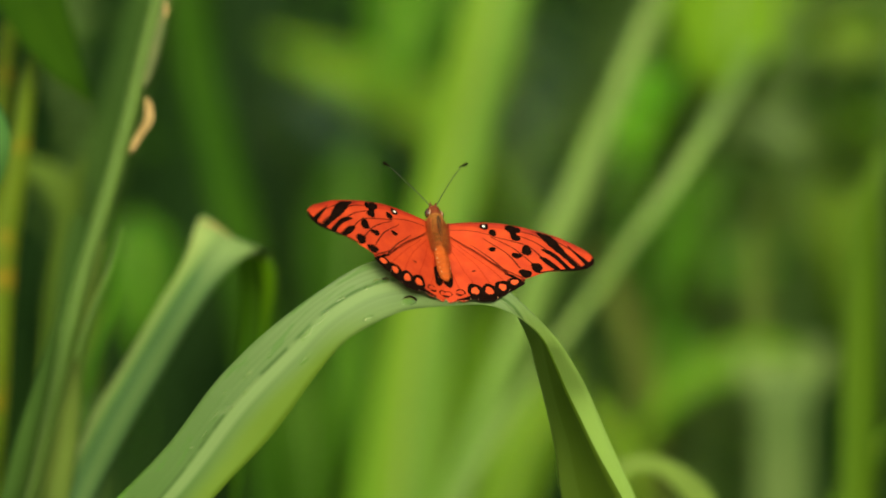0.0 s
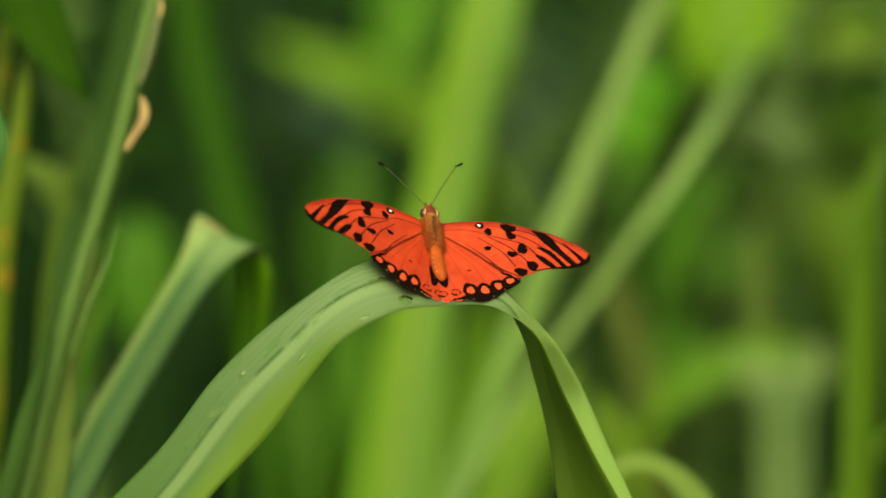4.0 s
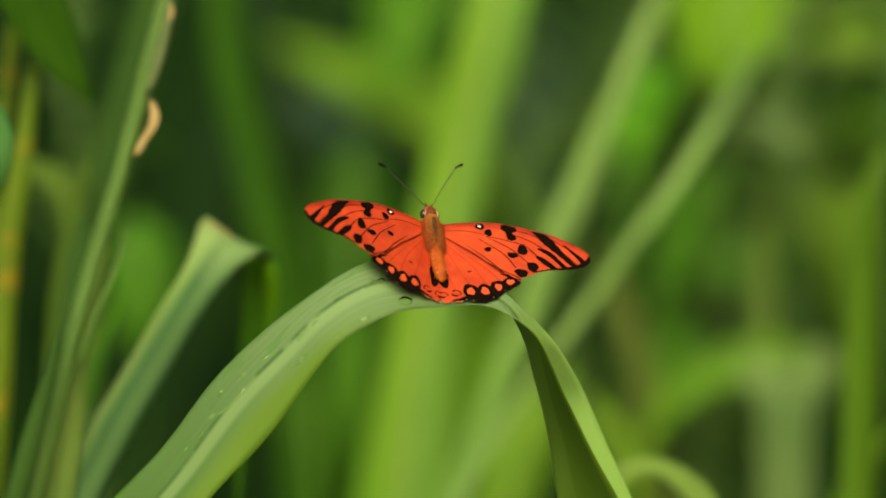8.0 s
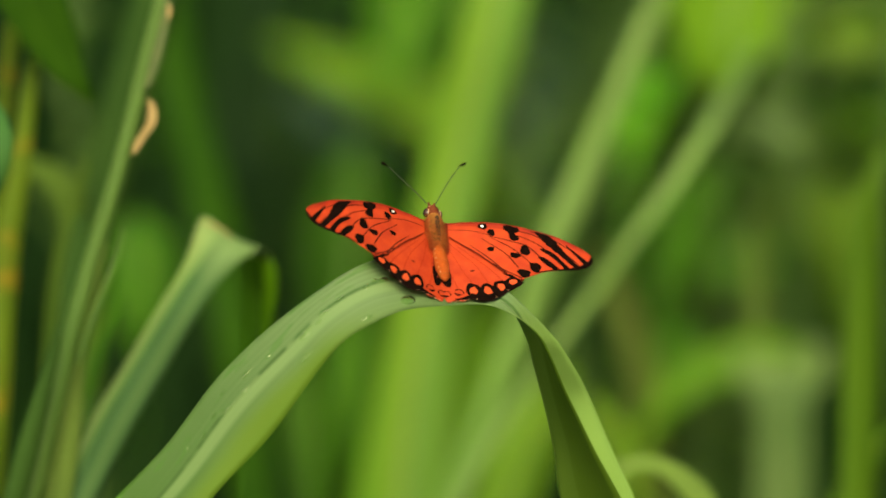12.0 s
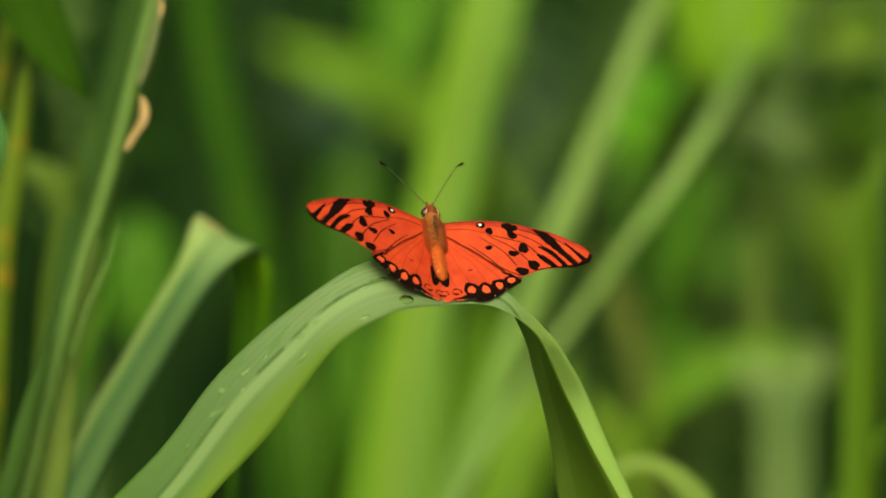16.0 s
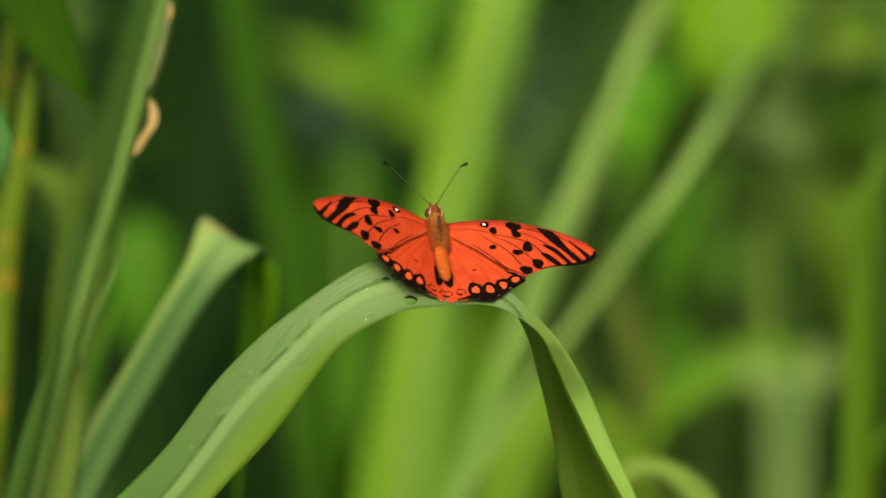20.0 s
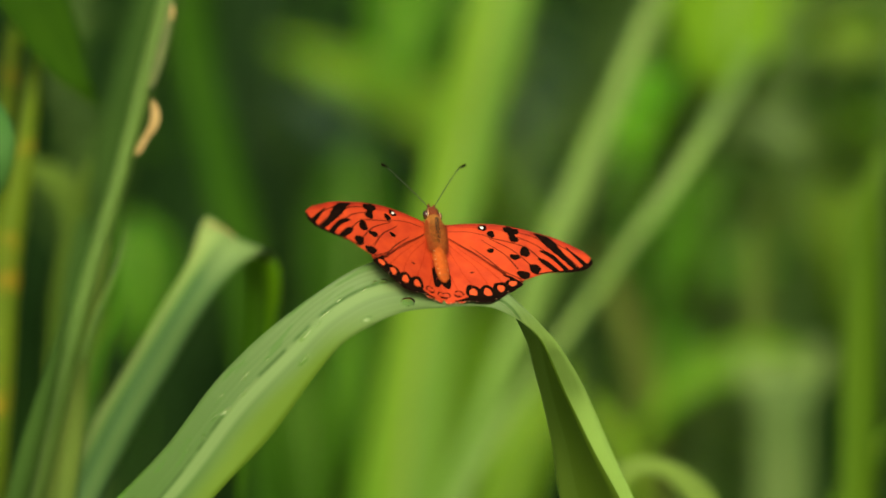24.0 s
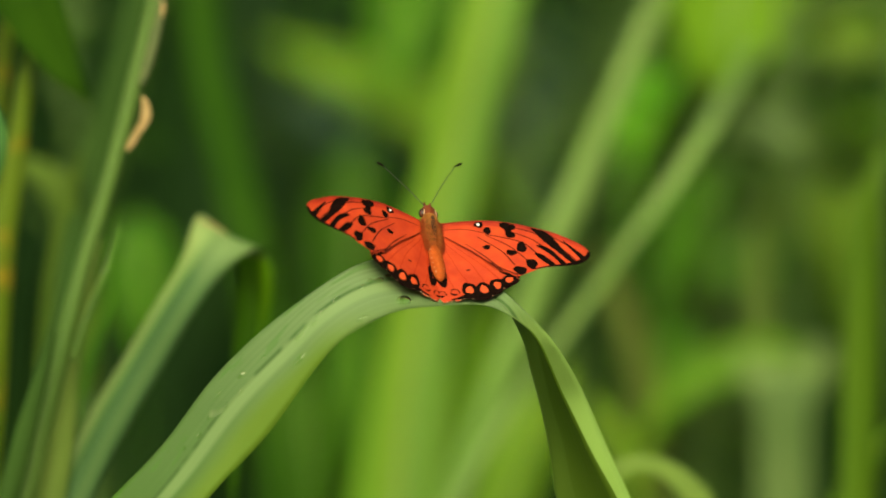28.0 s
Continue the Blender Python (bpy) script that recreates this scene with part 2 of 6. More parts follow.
OLIVE = leaf_mat("olive_stem", (0.07, 0.096, 0.011), (0.105, 0.13, 0.018), None, 0.15, 0.65, spec=0.2)
GREYGREEN = leaf_mat("grey_green_blade", (0.028, 0.064, 0.01), (0.048, 0.096, 0.016), None, 0.25, 0.7, spec=0.1)
OLIVE_LEAF = leaf_mat("olive_leaf", (0.1, 0.19, 0.006), (0.155, 0.255, 0.012), None, 0.4, 0.6, spec=0.2)
GREY_OLIVE = leaf_mat("grey_olive", (0.1, 0.15, 0.035), (0.15, 0.2, 0.05), None, 0.35, 0.65, spec=0.15)
DULL_OLIVE = leaf_mat("dull_olive", (0.07, 0.125, 0.012), (0.11, 0.17, 0.02), None, 0.35, 0.65, spec=0.15)
SIDE = leaf_mat("side_blade", (0.022, 0.07, 0.003), (0.042, 0.108, 0.006), None, 0.35, 0.65, spec=0.1)
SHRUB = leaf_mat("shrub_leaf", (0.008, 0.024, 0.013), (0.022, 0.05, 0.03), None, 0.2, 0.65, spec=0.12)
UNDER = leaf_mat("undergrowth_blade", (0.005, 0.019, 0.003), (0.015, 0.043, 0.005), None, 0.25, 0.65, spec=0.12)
MEADOW = leaf_mat("meadow_grass", (0.02, 0.065, 0.005), (0.055, 0.14, 0.01), None, 0.3, 0.65, spec=0.12)
HUSK = plain_mat("dry_husk", (0.28, 0.18, 0.065), (0.46, 0.31, 0.13), 0.75, 300.0)
SHEATH = plain_mat("dry_sheath", (0.06, 0.09, 0.024), (0.11, 0.125, 0.04), 0.75, 200.0)
BARK = plain_mat("bark", (0.05, 0.035, 0.022), (0.12, 0.085, 0.055), 0.85, 60.0, 0.6, 0.003)
SOIL = plain_mat("soil", (0.018, 0.028, 0.009), (0.036, 0.056, 0.014), 0.95, 14.0, 0.8, 0.02)


def wing_mat(name, dark, light, rough):
    m, n, k = node_mat(name)
    tex = n.new("ShaderNodeTexCoord")
    sc = n.new("ShaderNodeTexVoronoi"); sc.inputs["Scale"].default_value = 5200.0
    no = n.new("ShaderNodeTexNoise"); no.inputs["Scale"].default_value = 230.0; no.inputs["Detail"].default_value = 6.0
    k.new(tex.outputs["Object"], sc.inputs[0]); k.new(tex.outputs["Object"], no.inputs[0])
    c = ramp(n, [(0.34, dark), (0.66, light)])
    slow = n.new("ShaderNodeTexNoise"); slow.inputs["Scale"].default_value = 90.0; slow.inputs["Detail"].default_value = 3.0
    k.new(tex.outputs["Object"], slow.inputs[0])
    both = n.new("ShaderNodeMix"); both.data_type = "FLOAT"; both.inputs[0].default_value = 0.45
    k.new(no.outputs[0], both.inputs[2]); k.new(slow.outputs[0], both.inputs[3])
    k.new(both.outputs[0], c.inputs[0])
    b = n["Principled BSDF"]
    b.inputs["Roughness"].default_value = rough
    b.inputs["Specular IOR Level"].default_value = 0.2
    k.new(c.outputs[0], b.inputs["Base Color"])
    bp = n.new("ShaderNodeBump"); bp.inputs["Strength"].default_value = 0.3; bp.inputs["Distance"].default_value = 0.00008
    k.new(sc.outputs[0], bp.inputs["Height"]); k.new(bp.outputs[0], b.inputs["Normal"])
    tr = n.new("ShaderNodeBsdfTranslucent")
    k.new(c.outputs[0], tr.inputs[0])
    add = n.new("ShaderNodeMixShader"); add.inputs[0].default_value = 0.2
    k.new(b.outputs[0], add.inputs[1]); k.new(tr.outputs[0], add.inputs[2])
    k.new(add.outputs[0], n["Material Output"].inputs[0])
    return m


WING = wing_mat("wing_orange", (0.36, 0.024, 0.006), (0.55, 0.056, 0.011), 0.65)
WING_RED = wing_mat("wing_red_orange", (0.25, 0.013, 0.004), (0.42, 0.028, 0.006), 0.65)
WING_SPOT = wing_mat("wing_light_orange", (0.58, 0.06, 0.014), (0.7, 0.09, 0.024), 0.65)
WING_EDGE = wing_mat("wing_red_edge", (0.16, 0.008, 0.002), (0.3, 0.014, 0.002), 0.6)
BLACK = plain_mat("wing_black", (0.004, 0.002, 0.0015), (0.009, 0.004, 0.003), 0.95, 3000.0, 0.3, 0.00005, 0.0)
VEIN = plain_mat("wing_vein", (0.05, 0.006, 0.003), (0.11, 0.012, 0.004), 0.9, 3000.0, 0.2, 0.00005, 0.06)
VEIN_RED = plain_mat("wing_red_vein", (0.24, 0.015, 0.005), (0.36, 0.028, 0.007), 0.9, 3000.0, 0.2, 0.00005, 0.06)
CREAM = plain_mat("fringe_cream", (0.5, 0.26, 0.13), (0.62, 0.38, 0.22), 0.8, 3000.0, 0.2, 0.00005, 0.1)
WHITE = plain_mat("wing_white", (0.75, 0.74, 0.7), (0.85, 0.84, 0.8), 0.6, 3000.0, 0.2, 0.00005, 0.3)
FUR = plain_mat("body_fur", (0.14, 0.05, 0.009), (0.34, 0.125, 0.021), 0.85, 2600.0, 1.0, 0.0003, 0.2)
ABDOMEN = plain_mat("abdomen", (0.42, 0.07, 0.01), (0.6, 0.13, 0.022), 0.85, 2400.0, 0.9, 0.0002, 0.2)
HEAD = plain_mat("head", (0.07, 0.012, 0.004), (0.2, 0.04, 0.01), 0.8, 2600.0, 0.9, 0.0002, 0.2)
EYE_MAT = plain_mat("eye", (0.03, 0.01, 0.006), (0.08, 0.025, 0.012), 0.2, 2000.0, 0.1, 0.00005, 0.6)

DROP, dn, _ = node_mat("water")
dn["Principled BSDF"].inputs["Base Color"].default_value = (0.6, 0.74, 0.42, 1)
dn["Principled BSDF"].inputs["Roughness"].default_value = 0.04
dn["Principled BSDF"].inputs["IOR"].default_value = 1.3
dn["Principled BSDF"].inputs["Specular IOR Level"].default_value = 0.1
dn["Principled BSDF"].inputs["Transmission Weight"].default_value = 1.0


# ---- mesh helpers ----
ORIGIN = {}


def thing(name, base, label, category, group=""):
    ob = new(name)
    ob.empty_display_size = 0.02
    ob.location = base
    ORIGIN[ob] = Vector(base)
    return tagged(ob, label, category, group)


def part(name, bm, material, parent, label="", smooth=True):
    """Links a bmesh given in world metres as one mesh under a thing or a part."""
    base = ORIGIN[parent]
    me = bpy.data.meshes.new(name)
    for v in bm.verts:
        v.co -= base
    for f in bm.faces:
        f.smooth = smooth
    bm.to_mesh(me)
    bm.free()
    me.materials.append(material)
    ob = new(name, me)
    ob.parent = parent
    ORIGIN[ob] = base
    return tagged(ob, label)


def glide(points, count):
    """count points on a smooth curve through the given ones, spaced by their distances."""
    p = np.array([list(q) for q in points], float)
    if len(p) == 2:
        t = np.linspace(0, 1, count)[:, None]
        return p[0] * (1 - t) + p[1] * t
    gap = np.maximum(np.linalg.norm(np.diff(p[:, :3], axis=0), axis=1), 1e-6)
    s = np.concatenate([[0], np.cumsum(gap)])
    d = np.diff(p, axis=0) / gap[:, None]
    m = np.empty_like(p)
    m[0], m[-1] = d[0], d[-1]
    for i in range(1, len(p) - 1):
        w = gap[i] / (gap[i - 1] + gap[i])
        m[i] = d[i - 1] * w + d[i] * (1 - w)
    out = []
    for q in np.linspace(0, s[-1], count):
        i = min(np.searchsorted(s, q, "right") - 1, len(gap) - 1)
        h = gap[i]
        t = (q - s[i]) / h
        out.append((2 * t**3 - 3 * t**2 + 1) * p[i] + (t**3 - 2 * t**2 + t) * h * m[i]
                   + (3 * t**2 - 2 * t**3) * p[i + 1] + (t**3 - t**2) * h * m[i + 1])
    return np.array(out)


def shell(rows, thick, lengths, across):
    """A closed thin sheet from a grid of points; the UV holds metres along and across."""
    bm = bmesh.new()
    uvl = bm.loops.layers.uv.new("UVMap")
    g = np.array(rows)
    nr, nc = g.shape[:2]
    du = np.gradient(g, axis=0)
    dv = np.gradient(g, axis=1)
    nor = np.cross(du, dv)
    nor /= np.maximum(np.linalg.norm(nor, axis=2, keepdims=True), 1e-9)
    uv = {}
    top, bot = [], []
    for i in range(nr):
        ta, tb = [], []
        for j in range(nc):
            edge = 0.35 if j in (0, nc - 1) else 1.0
            a = bm.verts.new(g[i, j] + nor[i, j] * thick * 0.5 * edge)
            b = bm.verts.new(g[i, j] - nor[i, j] * thick * 0.5 * edge)
            uv[a] = uv[b] = (lengths[i], across[i][j])
            ta.append(a)
            tb.append(b)
        top.append(ta)
        bot.append(tb)
    for i in range(nr - 1):
        for j in range(nc - 1):
            bm.faces.new((top[i][j], top[i + 1][j], top[i + 1][j + 1], top[i][j + 1]))
            bm.faces.new((bot[i][j], bot[i][j + 1], bot[i + 1][j + 1], bot[i + 1][j]))
        bm.faces.new((top[i][0], bot[i][0], bot[i + 1][0], top[i + 1][0]))
        bm.faces.new((top[i][-1], top[i + 1][-1], bot[i + 1][-1], bot[i][-1]))
    for i, flip in ((0, False), (nr - 1, True)):
        for j in range(nc - 1):
            q = (top[i][j], top[i][j + 1], bot[i][j + 1], bot[i][j])
            bm.faces.new(q[::-1] if flip else q)
    for f in bm.faces:
        for l in f.loops:
            l[uvl].uv = uv[l.vert]
    bmesh.ops.recalc_face_normals(bm, faces=bm.faces)
    return bm


def ribbon(spine, widths, across, channel=0.18, seg=40, cols=9, thick=0.0004, wave=0.0, seed=0):
    """A leaf blade along a spine: widths and across-directions per point, a shallow V channel, wavy margins."""
    n = len(spine)
    acr = across if isinstance(across, list) else [across] * n
    chan = channel if isinstance(channel, list) else [channel] * n
    data = [list(spine[i]) + [widths[i]] + list(Vector(acr[i]).normalized()) + [chan[i]] for i in range(n)]
    c = glide(data, seg)
    rng = random.Random(seed)
    ph = [rng.uniform(0, 6.28) for _ in range(4)]
    rows, lengths, offs = [], [], []
    run = 0.0
    for i in range(seg):
        q, w, a = Vector(c[i][:3]), max(c[i][3], 0.0004), Vector(c[i][4:7]).normalized()
        t = Vector(c[min(i + 1, seg - 1)][:3]) - Vector(c[max(i - 1, 0)][:3])
        t.normalize()
        up = t.cross(a).normalized()
        if i:
            run += (q - Vector(c[i - 1][:3])).length
        row, off = [], []
        for j in range(cols):
            s = 2 * j / (cols - 1) - 1
            lift = c[i][7] * w * (abs(s) ** 1.3 - 0.5) * 0.5
            rip = wave * w * s * math.sin(run * 70 + ph[0 if s < 0 else 1]) * abs(s)
            row.append(list(q + a * (s * w / 2) + up * (lift + rip)))
            off.append(s * w / 2)
        rows.append(row)
        lengths.append(run)
        offs.append(off)
    return shell(rows, thick, lengths, offs)


def tube(points, radii, seg=24, sides=10, flat=1.0):
    data = [list(points[i]) + [radii[i]] for i in range(len(points))]
    c = glide(data, seg)
    bm = bmesh.new()
    uvl = bm.loops.layers.uv.new("UVMap")
    rings, run, uv = [], 0.0, {}
    for i in range(seg):
        q = Vector(c[i][:3])
        t = Vector(c[min(i + 1, seg - 1)][:3]) - Vector(c[max(i - 1, 0)][:3])
        t.normalize()
        side = t.cross(Vector((0, 1, 0.05))).normalized()
        up = side.cross(t).normalized()
        r = max(c[i][3], 1e-5)
        if i:
            run += (q - Vector(c[i - 1][:3])).length
        ring = []
        for j in range(sides):
            an = 2 * math.pi * j / sides
            v = bm.verts.new(q + side * (r * math.cos(an)) + up * (r * flat * math.sin(an)))
            uv[v] = (run, r * an)
            ring.append(v)
        rings.append(ring)
    for i in range(seg - 1):
        for j in range(sides):
            k2 = (j + 1) % sides
            bm.faces.new((rings[i][j], rings[i][k2], rings[i + 1][k2], rings[i + 1][j]))
    bm.faces.new(rings[0][::-1])
    bm.faces.new(rings[-1])
    for f in bm.faces:
        for l in f.loops:
            l[uvl].uv = uv[l.vert]
    bmesh.ops.recalc_face_normals(bm, faces=bm.faces)
    return bm


def rib_on(spine, widths, across, lift, radius, seg=40):
    """The midrib: a slim rounded ridge that follows a blade's spine on its underside."""
    n = len(spine)
    acr = across if isinstance(across, list) else [across] * n
    c = glide([list(spine[i]) + [widths[i]] + list(Vector(acr[i]).normalized()) for i in range(n)], seg)
    pts, rad = [], []
    for i in range(seg):
        t = Vector(c[min(i + 1, seg - 1)][:3]) - Vector(c[max(i - 1, 0)][:3])
        up = t.normalized().cross(Vector(c[i][4:7])).normalized()
        pts.append(Vector(c[i][:3]) + up * (lift * c[i][3]))
        rad.append(max(radius * c[i][3], 0.0002))
    return tube(pts, rad, seg, 8)


# ---- ground ----
def ground():
    bm = bmesh.new()
    rings = [0.0, 0.4, 0.8, 1.3, 2, 3, 5, 9, 20, 60, 200, 900]
    last = None
    rng = random.Random(5)
    centre = bm.verts.new((0, 0.6, 0))
    for r in rings[1:]:
        ring = []
        for j in range(48):
            a = 2 * math.pi * j / 48
            ring.append(bm.verts.new((r * math.cos(a), 0.6 + r * math.sin(a), rng.uniform(-0.02, 0.015) if r < 60 else 0)))
        for j in range(48):
            k2 = (j + 1) % 48
            if last is None:
                bm.faces.new((centre, ring[j], ring[k2]))
            else:
                bm.faces.new((last[j], ring[j], ring[k2], last[k2]))
        last = ring
    me = bpy.data.meshes.new("ground")
    bm.to_mesh(me)
    bm.free()
    me.materials.append(SOIL)
    tagged(new("ground", me), "dark moist soil under tall grass", "ground", kind="structure")


ground()


# ---- the arching leaf that carries the butterfly ----
LEAF_BASE = (-0.16, -0.03, 0.0)
perch = thing("grass_plant", LEAF_BASE, "tall grass plant with an arching pale green leaf wet with drops", "grass plant")
FAR_EDGE = [(-0.1065, -0.0290, 0.8567), (-0.0886, -0.0250, 0.8803), (-0.0692, -0.0205, 0.9003), (-0.0539, -0.0180, 0.9199), (-0.0426, -0.0167, 0.9305), (-0.0313, -0.0159, 0.9392),
        (-0.0201, -0.0133, 0.9459), (-0.0091, -0.0052, 0.9484), (0.0023, 0.0030, 0.9476), (0.0115, 0.0005, 0.9435), (0.0184, -0.0060, 0.9377), (0.0274, 0.0000, 0.9288),
        (0.0328, 0.0100, 0.9212), (0.0379, 0.0210, 0.9115), (0.0435, 0.0260, 0.8985), (0.0490, 0.0300, 0.8867), (0.0555, 0.0330, 0.8696), (0.0598, 0.0320, 0.8524)]
KEEL = [(-0.1002, -0.0300, 0.8498), (-0.0822, -0.0260, 0.8733), (-0.0646, -0.0220, 0.8939), (-0.0501, -0.0200, 0.9129), (-0.0384, -0.0192, 0.9246), (-0.0295, -0.0189, 0.9335),
        (-0.0192, -0.0168, 0.9399), (-0.0079, -0.0102, 0.9421), (0.0030, -0.0045, 0.9414), (0.0110, -0.0035, 0.9388), (0.0171, -0.0090, 0.9352), (0.0213, -0.0040, 0.9276),
        (0.0233, 0.0050, 0.9204), (0.0262, 0.0140, 0.9096), (0.0282, 0.0190, 0.9002), (0.0301, 0.0230, 0.8869), (0.0361, 0.0270, 0.8699), (0.0590, 0.0300, 0.8518)]
NEAR_EDGE = [(-0.0911, -0.0310, 0.8443), (-0.0710, -0.0270, 0.8721), (-0.0544, -0.0235, 0.8910), (-0.0402, -0.0220, 0.9064), (-0.0299, -0.0222, 0.9208), (-0.0230, -0.0224, 0.9280),
        (-0.0143, -0.0208, 0.9330), (-0.0062, -0.0147, 0.9352), (0.0037, -0.0100, 0.9360), (0.0110, -0.0085, 0.9359), (0.0170, -0.0125, 0.9342), (0.0234, -0.0115, 0.9294),
        (0.0281, -0.0090, 0.9216), (0.0322, -0.0040, 0.9117), (0.0376, 0.0000, 0.9013), (0.0449, 0.0060, 0.8874), (0.0536, 0.0140, 0.8703), (0.0603, 0.0260, 0.8512)]


STEPS = [-1, -0.86, -0.7, -0.54, -0.38, -0.24, -0.12, -0.035, 0, 0.035, 0.12, 0.24, 0.38, 0.54, 0.7, 0.86, 1]


def perch_grid(seg, cols):
    k, a, b = glide(KEEL, seg), None, None
    # all three rails share the keel's spacing
    def rail(p):
        gap = np.maximum(np.linalg.norm(np.diff(np.array(KEEL), axis=0), axis=1), 1e-6)
        s = np.concatenate([[0], np.cumsum(gap)])
        p = np.array(p)
        d = np.diff(p, axis=0) / gap[:, None]
        m = np.empty_like(p)
        m[0], m[-1] = d[0], d[-1]
        for i in range(1, len(p) - 1):
            w = gap[i] / (gap[i - 1] + gap[i])
            m[i] = d[i - 1] * w + d[i] * (1 - w)
        out = []
        for q in np.linspace(0, s[-1], seg):
            i = min(np.searchsorted(s, q, "right") - 1, len(gap) - 1)
            h = gap[i]
            t = (q - s[i]) / h
            out.append((2 * t**3 - 3 * t**2 + 1) * p[i] + (t**3 - 2 * t**2 + t) * h * m[i]
                       + (3 * t**2 - 2 * t**3) * p[i + 1] + (t**3 - t**2) * h * m[i + 1])
        return np.array(out)
    a, b = rail(FAR_EDGE), rail(NEAR_EDGE)
    rows, lengths, offs, run = [], [], [], 0.0
    for i in range(seg):
        if i:
            run += float(np.linalg.norm(k[i] - k[i - 1]))
        row, off = [], []
        for j in range(cols):
            s = STEPS[j]
            e = a[i] if s < 0 else b[i]
            t = abs(s)
            q = k[i] + (e - k[i]) * t
            side = e - k[i]
            tan = k[min(i + 1, seg - 1)] - k[max(i - 1, 0)]
            up = np.cross(tan, side) * (-1 if s < 0 else 1)
            up = up / max(np.linalg.norm(up), 1e-9)
            # each half bulges a little and ripples towards the margin
            q = q + up * ((-0.012 if s < 0 else -0.03) * np.linalg.norm(side) * math.sin(math.pi * t)) + up * (0.00018 * t * math.sin(run * 260 + s * 2))
            row.append(list(q))
            off.append(s * float(np.linalg.norm(side)))
        rows.append(row)
        lengths.append(run)
        offs.append(off)
    return rows, lengths, offs


grid, along, side_off = perch_grid(110, 17)
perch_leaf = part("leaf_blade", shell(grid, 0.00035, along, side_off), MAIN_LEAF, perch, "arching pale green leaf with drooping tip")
mid = [Vector(r[8]) for r in grid]
under = []
for i in range(0, 110, 5):
    tan = mid[min(i + 1, 109)] - mid[max(i - 1, 0)]
    nrm = (Vector(grid[i][12]) - Vector(grid[i][4])).cross(tan).normalized()
    under.append(mid[i] - nrm * (0.0012 if nrm.y < 0 else -0.0012))
part("midrib", tube(under[:13], [0.0008 - 0.00005 * i for i in range(13)], 60, 8), MAIN_RIB, perch_leaf, "pale raised midrib")
part("stem", tube([LEAF_BASE, (-0.158, -0.028, 0.4), (-0.15, -0.026, 0.62), (-0.142, -0.024, 0.76), (-0.115, -0.018, 0.835), mid[1]], [0.006, 0.0055, 0.005, 0.0045, 0.004, 0.0025], 40, 12), STEM_GREEN, perch)


def water_drop(i, s, size, stretch):
    """A clear bead on the leaf's upper face, long along the leaf."""
    j = float(np.interp(s, STEPS, range(17)))
    j0 = int(math.floor(j)); f = j - j0
    q = Vector(grid[i][j0]).lerp(Vector(grid[i][min(j0 + 1, 16)]), f)
    t = (Vector(grid[i + 1][j0]) - Vector(grid[i - 1][j0])).normalized()
    a = (Vector(grid[i][min(j0 + 1, 16)]) - Vector(grid[i][max(j0 - 1, 0)])).normalized()
    n = a.cross(t).normalized()
    if n.y > 0:
        n = -n
    bm = bmesh.new()
    bmesh.ops.create_icosphere(bm, subdivisions=2, radius=1.0)
    for v in bm.verts:
        x, y, z = v.co
        v.co = q + t * (x * size * stretch * (1 + 0.15 * y)) + a * (y * size) + n * (max(z, -0.25) * size * 0.14 + 0.00014)
    part("water_drop", bm, DROP, perch_leaf, "clear water drop")


for i, s, size, st in ((53, 0.7, 0.0014, 1.7), (39, 0.5, 0.0008, 3.2), (47, 0.8, 0.0006, 2.4), (41, 0.06, 0.0007, 2.0), (42, 0.02, 0.0006, 1.6), (43, 0.08, 0.0005, 2.0), (51, -0.14, 0.0008, 1.8), (52, -0.22, 0.0006, 1.7),
                       (50, -0.2, 0.0005, 1.8), (49, -0.06, 0.0005, 2.2), (46, -0.15, 0.0005, 2.4), (44, -0.06, 0.0005, 2.8), (30, -0.12, 0.0007, 1.6), (31, -0.06, 0.0005, 2.0), (33, -0.04, 0.0005, 2.0), (29, -0.3, 0.0005, 2.4),
                       (27, -0.2, 0.0005, 2.0), (34, -0.4, 0.0006, 2.4), (54, -0.3, 0.0005, 2.4), (31, -0.55, 0.0005, 2.2), (25, -0.35, 0.0004, 2.0), (37, -0.3, 0.0004, 2.0)):
    water_drop(i, s, size, st)


# ---- the butterfly ----
FWD = Vector((-0.1244, 0.6445, 0.7544)).normalized()
RIGHT = Vector((0.922, 0.3561, -0.1522))
RIGHT = (RIGHT - FWD * RIGHT.dot(FWD)).normalized()
BACK = RIGHT.cross(FWD).normalized()
FLY_AT = Vector((-0.00177, 0.0035, 0.9554))
FLY_POSE = Matrix.Translation(FLY_AT) @ Matrix((RIGHT, FWD, BACK)).transposed().to_4x4()
fly = new("butterfly")
fly.empty_display_size = 0.01
fly.matrix_world = FLY_POSE
ORIGIN[fly] = Vector((0, 0, 0))
tagged(fly, "orange butterfly with black spots resting on a leaf, wings spread", "butterfly")
DIHEDRAL = 11.5
MM = 0.001


def camber(a, b):
    """Height of the wing's upper face in millimetres."""
    return 0.9 * math.sin(max(a, 0) / 38 * math.pi) * 0.5 + 0.10 * math.sin(b * 1.1 + a * 0.35) - 0.012 * max(0, -b - 12) ** 1.3


def outline(points, count):
    pts = [list(p) + [0] for p in points]
    c = glide([pts[-1]] + pts + [pts[0], pts[1]], count * 3)
    d = np.linalg.norm(c - np.array(pts[0]), axis=1)
    i0 = int(np.argmin(d[: len(d) // 3]))
    i1 = int(len(d) * 2 // 3 + np.argmin(d[len(d) * 2 // 3:]))
    pick = np.linspace(i0, i1, count, endpoint=False).astype(int)
    return [(c[i][0], c[i][1]) for i in pick]


